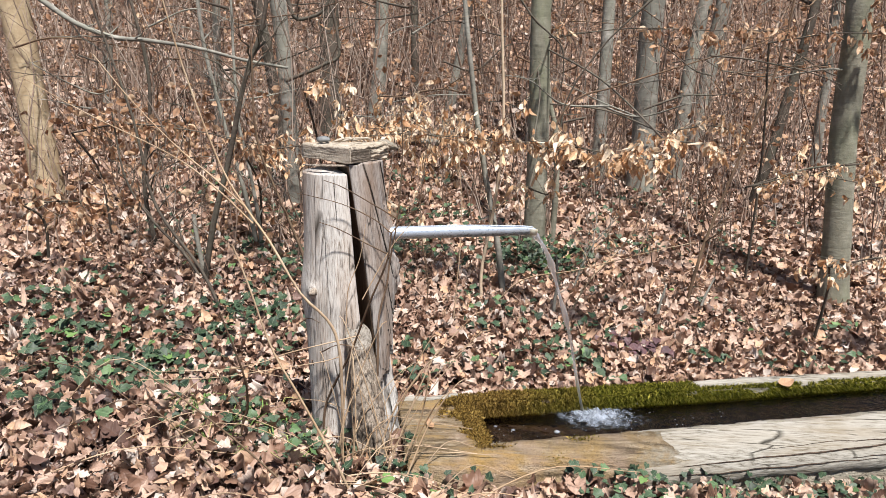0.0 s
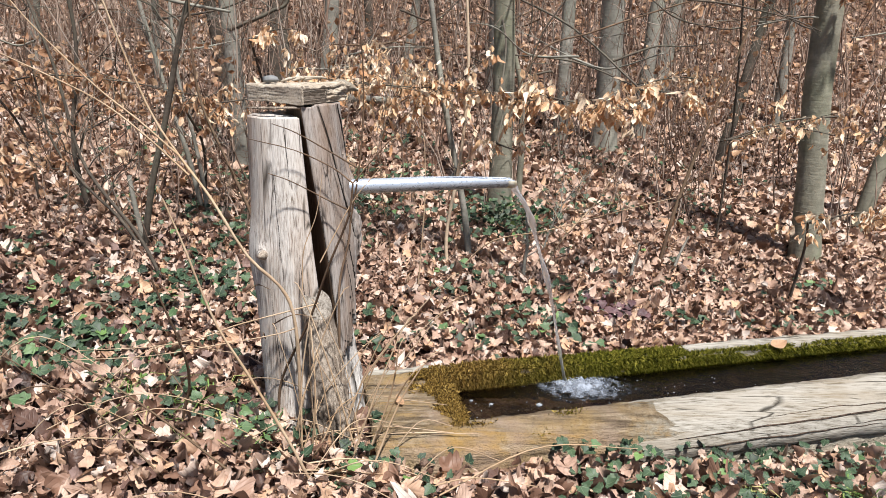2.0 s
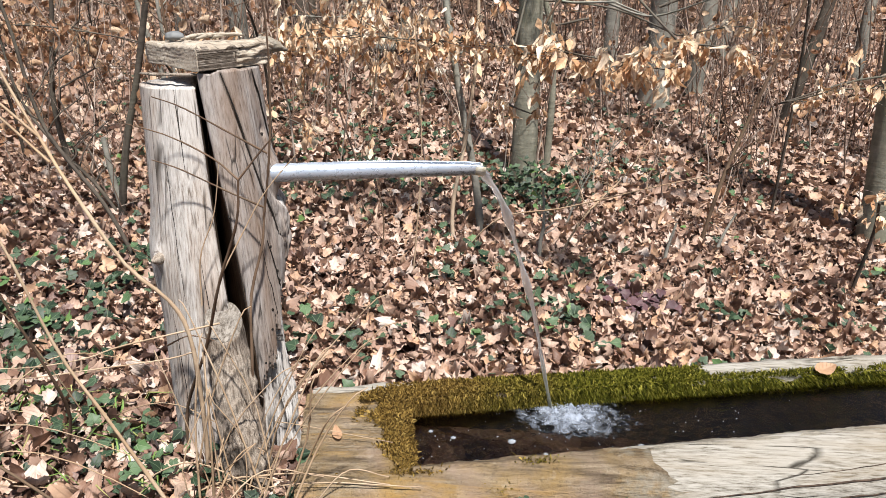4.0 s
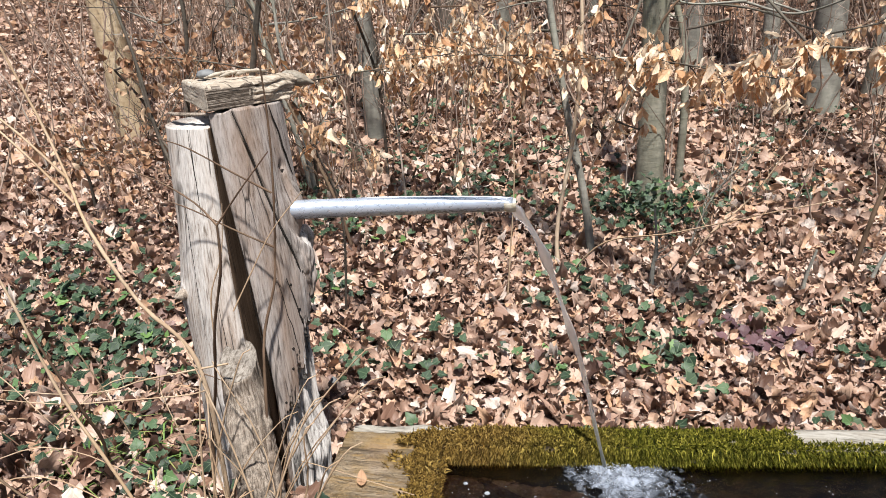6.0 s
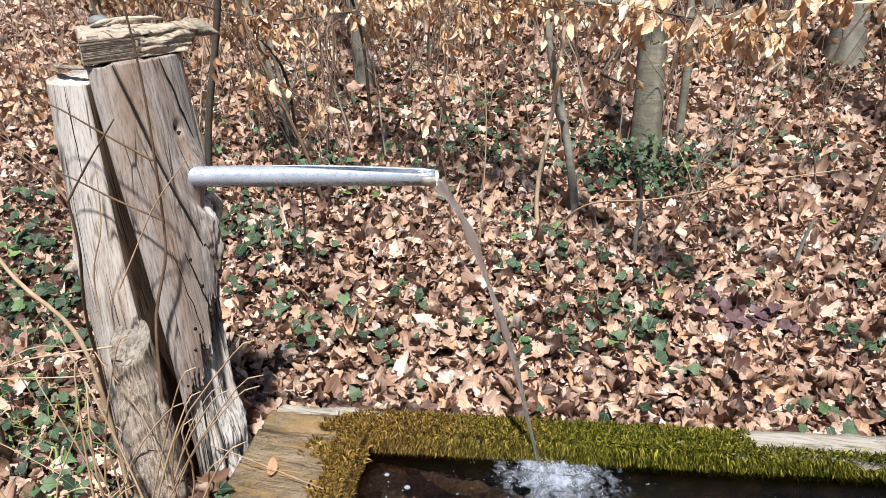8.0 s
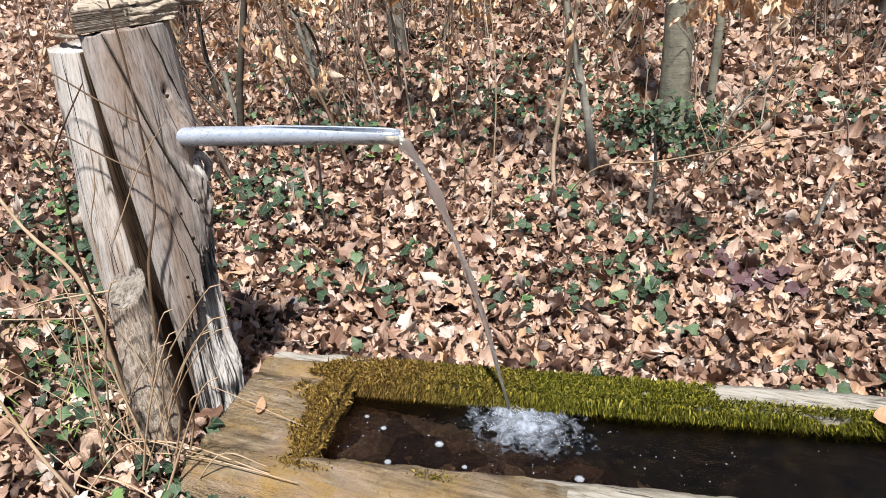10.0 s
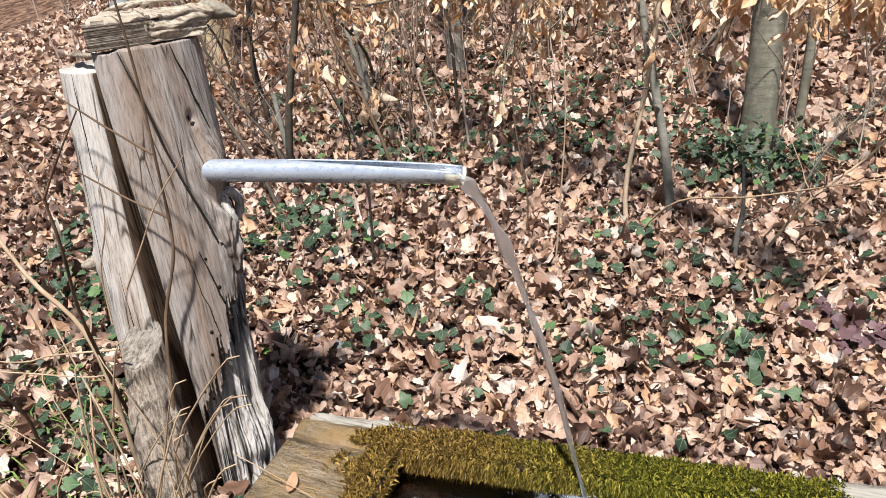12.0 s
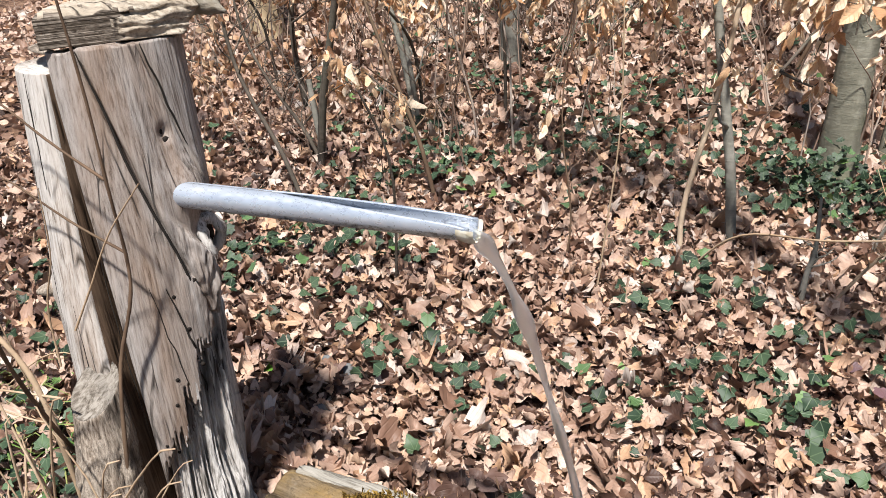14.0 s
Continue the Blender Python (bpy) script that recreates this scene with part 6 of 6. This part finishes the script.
# a brown stem leaning out before the bleached half
cane([(-0.44, 2.42, 0.36), (-0.43, 2.42, 0.545), (-0.32, 2.33, 0.78), (-0.25, 2.27, 0.96), (-0.185, 2.235, 1.11), (-0.167, 2.222, 1.205)], 0.0048, 0.0024, BROWNTWIG, shrub, label="thin brown leaning stem")
cane([(-0.167, 2.222, 1.205), (-0.11, 2.225, 1.27), (-0.038, 2.23, 1.346)], 0.0022, 0.0012, BROWNTWIG, shrub, n=10)
cane([(-0.167, 2.222, 1.205), (-0.22, 2.24, 1.245), (-0.32, 2.26, 1.29), (-0.44, 2.27, 1.32)], 0.0024, 0.001, BROWNTWIG, shrub, n=10)
cane([(-0.29, 2.35, 0.83), (-0.53, 2.35, 0.77), (-0.63, 2.35, 0.735), (-0.78, 2.35, 0.71), (-1.0, 2.36, 0.70)], 0.0024, 0.0010, TANTWIG, shrub, n=18)
cane([(-0.36, 2.35, 0.755), (-0.43, 2.35, 0.735), (-0.62, 2.35, 0.705), (-0.80, 2.35, 0.68), (-1.05, 2.36, 0.67)], 0.0020, 0.0012, TANTWIG, shrub, n=18)
cane([(-0.40, 2.37, 0.34), (-0.55, 2.36, 0.40), (-0.71, 2.36, 0.45), (-0.68, 2.33, 0.59), (-0.67, 2.28, 0.72), (-0.72, 2.24, 0.95)], 0.0062, 0.003, BROWNTWIG, shrub, label="brown stem bending up from the ground")
cane([(-0.25, 2.37, 0.46), (-0.24, 2.40, 0.70), (-0.235, 2.43, 0.86), (-0.205, 2.46, 0.98), (-0.195, 2.469, 1.055), (-0.166, 2.451, 1.194), (-0.147, 2.441, 1.344), (-0.14, 2.43, 1.50), (-0.15, 2.42, 1.66)], 0.0042, 0.0017, BROWNTWIG, shrub, label="thin brown stem in front of the cracks")
cane([(-0.168, 2.45, 1.21), (-0.25, 2.43, 1.265), (-0.34, 2.42, 1.32), (-0.40, 2.41, 1.345)], 0.0026, 0.0012, BROWNTWIG, shrub, n=12)
cane([(-0.19, 2.468, 1.075), (-0.27, 2.44, 1.125), (-0.36, 2.42, 1.18), (-0.42, 2.41, 1.205)], 0.0026, 0.0012, BROWNTWIG, shrub, n=12)
cane([(-0.285, 2.40, 0.94), (-0.24, 2.42, 1.02), (-0.18, 2.44, 1.12), (-0.10, 2.46, 1.21)], 0.0020, 0.0012, TANTWIG, shrub, n=14)
cane([(-0.34, 2.385, 0.86), (-0.33, 2.39, 0.98), (-0.29, 2.40, 1.08), (-0.265, 2.40, 1.20)], 0.0020, 0.0010, TANTWIG, shrub, n=14)
r3 = np.random.default_rng(77)
for k in range(24):
    a = r3.uniform(-0.5, 1.1)
    b = np.array([-0.24 + r3.normal(0, 0.09), 2.27 + r3.normal(0, 0.05), 0.36])
    h = r3.uniform(0.18, 0.55)
    tip = b + np.array([0.30 * a * h / 0.5, r3.normal(0, 0.05), h])
    mid = (b + tip) / 2 + np.array([0.02 * r3.normal(), 0.02 * r3.normal(), 0.03])
    cane([b, mid, tip, tip + np.array([0.05 * a, 0.01, 0.03])], r3.uniform(0.0016, 0.0034), 0.0011, TANTWIG, shrub, n=10)
for k in range(3):
    b = np.array([-0.42 + r3.normal(0, 0.05), 2.38 + 0.02 * r3.normal(), 0.66 + 0.25 * r3.random()])
    d = np.array([r3.normal(0, 0.10), r3.normal(-0.02, 0.02), r3.uniform(-0.02, 0.16)])
    cane([b, b + d * 0.5 + np.array([0, 0, 0.02]), b + d], 0.0022, 0.001, BROWNTWIG, shrub, n=8)

# fallen pale canes at the foot of the trough
canes = thing("fallen_canes", (0.0, 2.2, 0.32), "bleached dead canes lying before the trough and post", "dead canes")
for k in range(13):
    x0, y0 = r3.uniform(-0.55, 0.05), r3.uniform(2.05, 2.32)
    ln, a = r3.uniform(0.25, 0.75), r3.normal(0.15, 0.5)
    x1, y1 = x0 + ln * math.cos(a), y0 + ln * math.sin(a) * 0.5
    y1 = min(y1, 2.30)
    z0, z1 = float(ground(x0, y0)) + 0.03, float(ground(x1, y1)) + r3.uniform(0.03, 0.16)
    cane([(x0, y0, z0), ((x0 + x1) / 2, (y0 + y1) / 2, max(z0, z1) + r3.uniform(0.0, 0.06)), (x1, y1, z1)], r3.uniform(0.0018, 0.0036), 0.0012, TANTWIG, canes, "cane", n=12)

# brambles and dead stems left of the post
bramble = thing("dead_brambles", (-0.9, 2.3, 0.38), "arching brown dead stems over the leaf litter", "brambles")
for k in range(15):
    x0, y0 = r3.uniform(-1.5, -0.55), r3.uniform(1.95, 2.6)
    z0 = float(ground(x0, y0))
    a, ln = r3.uniform(-0.6, 0.7), r3.uniform(0.4, 0.9)
    x1, y1 = x0 + ln * math.cos(a) * (1 if k % 3 else -1), y0 + 0.4 * ln * math.sin(a)
    if -0.6 < x1 < -0.1 and y1 > 2.35:
        y1 = 2.32
    z1 = float(ground(x1, y1)) + r3.uniform(0.02, 0.2)
    cane([(x0, y0, z0), ((x0 + x1) / 2, (y0 + y1) / 2, max(z0, z1) + r3.uniform(0.03, 0.16)), (x1, y1, z1)], r3.uniform(0.0014, 0.0030), 0.0010, BROWNTWIG if k % 3 == 0 else TANTWIG, bramble, "dead_stem", n=12)

cane([(-0.62, 2.10, 1.20), (-0.581, 2.10, 1.077), (-0.524, 2.10, 0.878), (-0.451, 2.10, 0.726), (-0.36, 2.10, 0.53), (-0.30, 2.12, 0.36)], 0.0022, 0.0048, TANTWIG, bramble, "dead_stem", n=20)
cane([(-0.95, 2.05, 0.86), (-0.82, 2.06, 0.76), (-0.66, 2.08, 0.60), (-0.50, 2.12, 0.40)], 0.0018, 0.0036, BROWNTWIG, bramble, "dead_stem", n=16)

# dry grass tufts
def grass(name, spots, per, length, mat_, seed, label):
    r = np.random.default_rng(seed)
    pieces = []
    for x, y in spots:
        for _ in range(per):
            b = np.array([x + r.normal(0, 0.05), y + r.normal(0, 0.035), 0.0])
            b[2] = float(ground(b[0], b[1])) + 0.01
            a, ln = r.uniform(0, 6.283), r.uniform(*length)
            d = np.array([math.cos(a), math.sin(a), 0])
            w = np.array([-d[1], d[0], 0]) * 0.0022
            m_, t_ = b + d * ln * 0.35 + np.array([0, 0, ln * 0.6]), b + d * ln * 0.9 + np.array([0, 0, ln * 0.45])
            pieces.append((np.array([b - w, b + w, m_ + w, m_ - w, t_ + w * 0.2, t_ - w * 0.2]), np.array([[0, 1, 2, 3], [3, 2, 4, 5]])))
    V, F = join(pieces)
    return tagged(mesh_object(name, V, F, mat_), label, "grass", kind="stuff")


blade_ = Mat("grass_blade", 0.6)
BLADE = blade_.color(blade_.ramp(blade_.island(), [(0.0, (0.05, 0.11, 0.02)), (0.6, (0.13, 0.21, 0.05)), (1.0, (0.36, 0.30, 0.13))])).m
grass("grass_tufts", [(-0.62, 2.44), (-0.72, 2.52), (-0.8, 2.40), (-0.95, 2.62), (-0.55, 2.28), (0.95, 2.12), (1.25, 2.15), (1.5, 2.18), (1.75, 2.22)], 26, (0.05, 0.14), BLADE, 81, "short green and straw-coloured grass tufts")
grass("grass_tufts", [(-0.02, 2.33), (0.06, 2.34)], 14, (0.03, 0.06), BLADE, 82, "small green tuft against the trough's end")

# insect holes in the grey half
hole_ = Mat("insect_hole", 0.9)
HOLE = hole_.color((0.012, 0.009, 0.007)).m
for deg, hz, hr in ((-5, 1.236, 0.0075), (-4, 1.222, 0.006), (-14, 0.88, 0.0045), (-8, 0.80, 0.004), (-27, 0.79, 0.004), (-30, 0.74, 0.0035), (-34, 0.62, 0.003), (-41, 0.66, 0.003), (-16, 0.70, 0.0045), (-20, 0.95, 0.0035), (-46, 0.56, 0.003), (-6, 0.97, 0.004)):
    cx, cy = post_axis(hz)
    th = radians(deg)
    rr = post_radius(th, hz, True)
    d = np.array([math.cos(th), math.sin(th), 0])
    c = np.array([cx, cy, hz]) + d * (rr + 0.0005)
    V, F = tube([c - d * 0.004, c + d * 0.0008], [hr, hr], 10)
    sub("insect_hole", V, F, HOLE, half_of[True])

# open drying cracks in both halves
def crack(side, d0, d1, z0, z1, width, seed):
    pts = []
    for s in np.linspace(0, 1, 34):
        zz = z0 + (z1 - z0) * s
        deg = d0 + (d1 - d0) * s + 1.5 * lumps(s * 4, seed, 0, 2)
        cx, cy = post_axis(zz)
        th = radians(deg)
        rr = 0.5 * (post_radius(th - 0.07, zz, side) + post_radius(th + 0.07, zz, side)) + 0.0002
        pts.append((cx + rr * math.cos(th), cy + rr * math.sin(th), zz))
    s = np.linspace(0, 1, 34)
    V, F = tube(pts, width * np.sin(math.pi * (0.04 + 0.92 * s)) ** 0.5, 6, False)
    sub("crack", V, F, HOLE, half_of[side])


crack(True, -52, 10, 1.383, 0.80, 0.0028, 1)
crack(True, -11, 10, 1.383, 1.205, 0.0022, 2)
crack(True, -24, 2, 0.97, 0.70, 0.0022, 3)
crack(True, -34, -18, 0.98, 0.74, 0.0012, 4)
crack(True, -62, -50, 1.1, 0.7, 0.0009, 5)
crack(False, -96, -93, 1.35, 1.16, 0.0010, 6)
crack(False, -112, -106, 1.2, 0.8, 0.0009, 7)
crack(False, -88, -80, 0.95, 0.6, 0.0010, 8)
crack(False, -125, -118, 0.85, 0.5, 0.0010, 9)
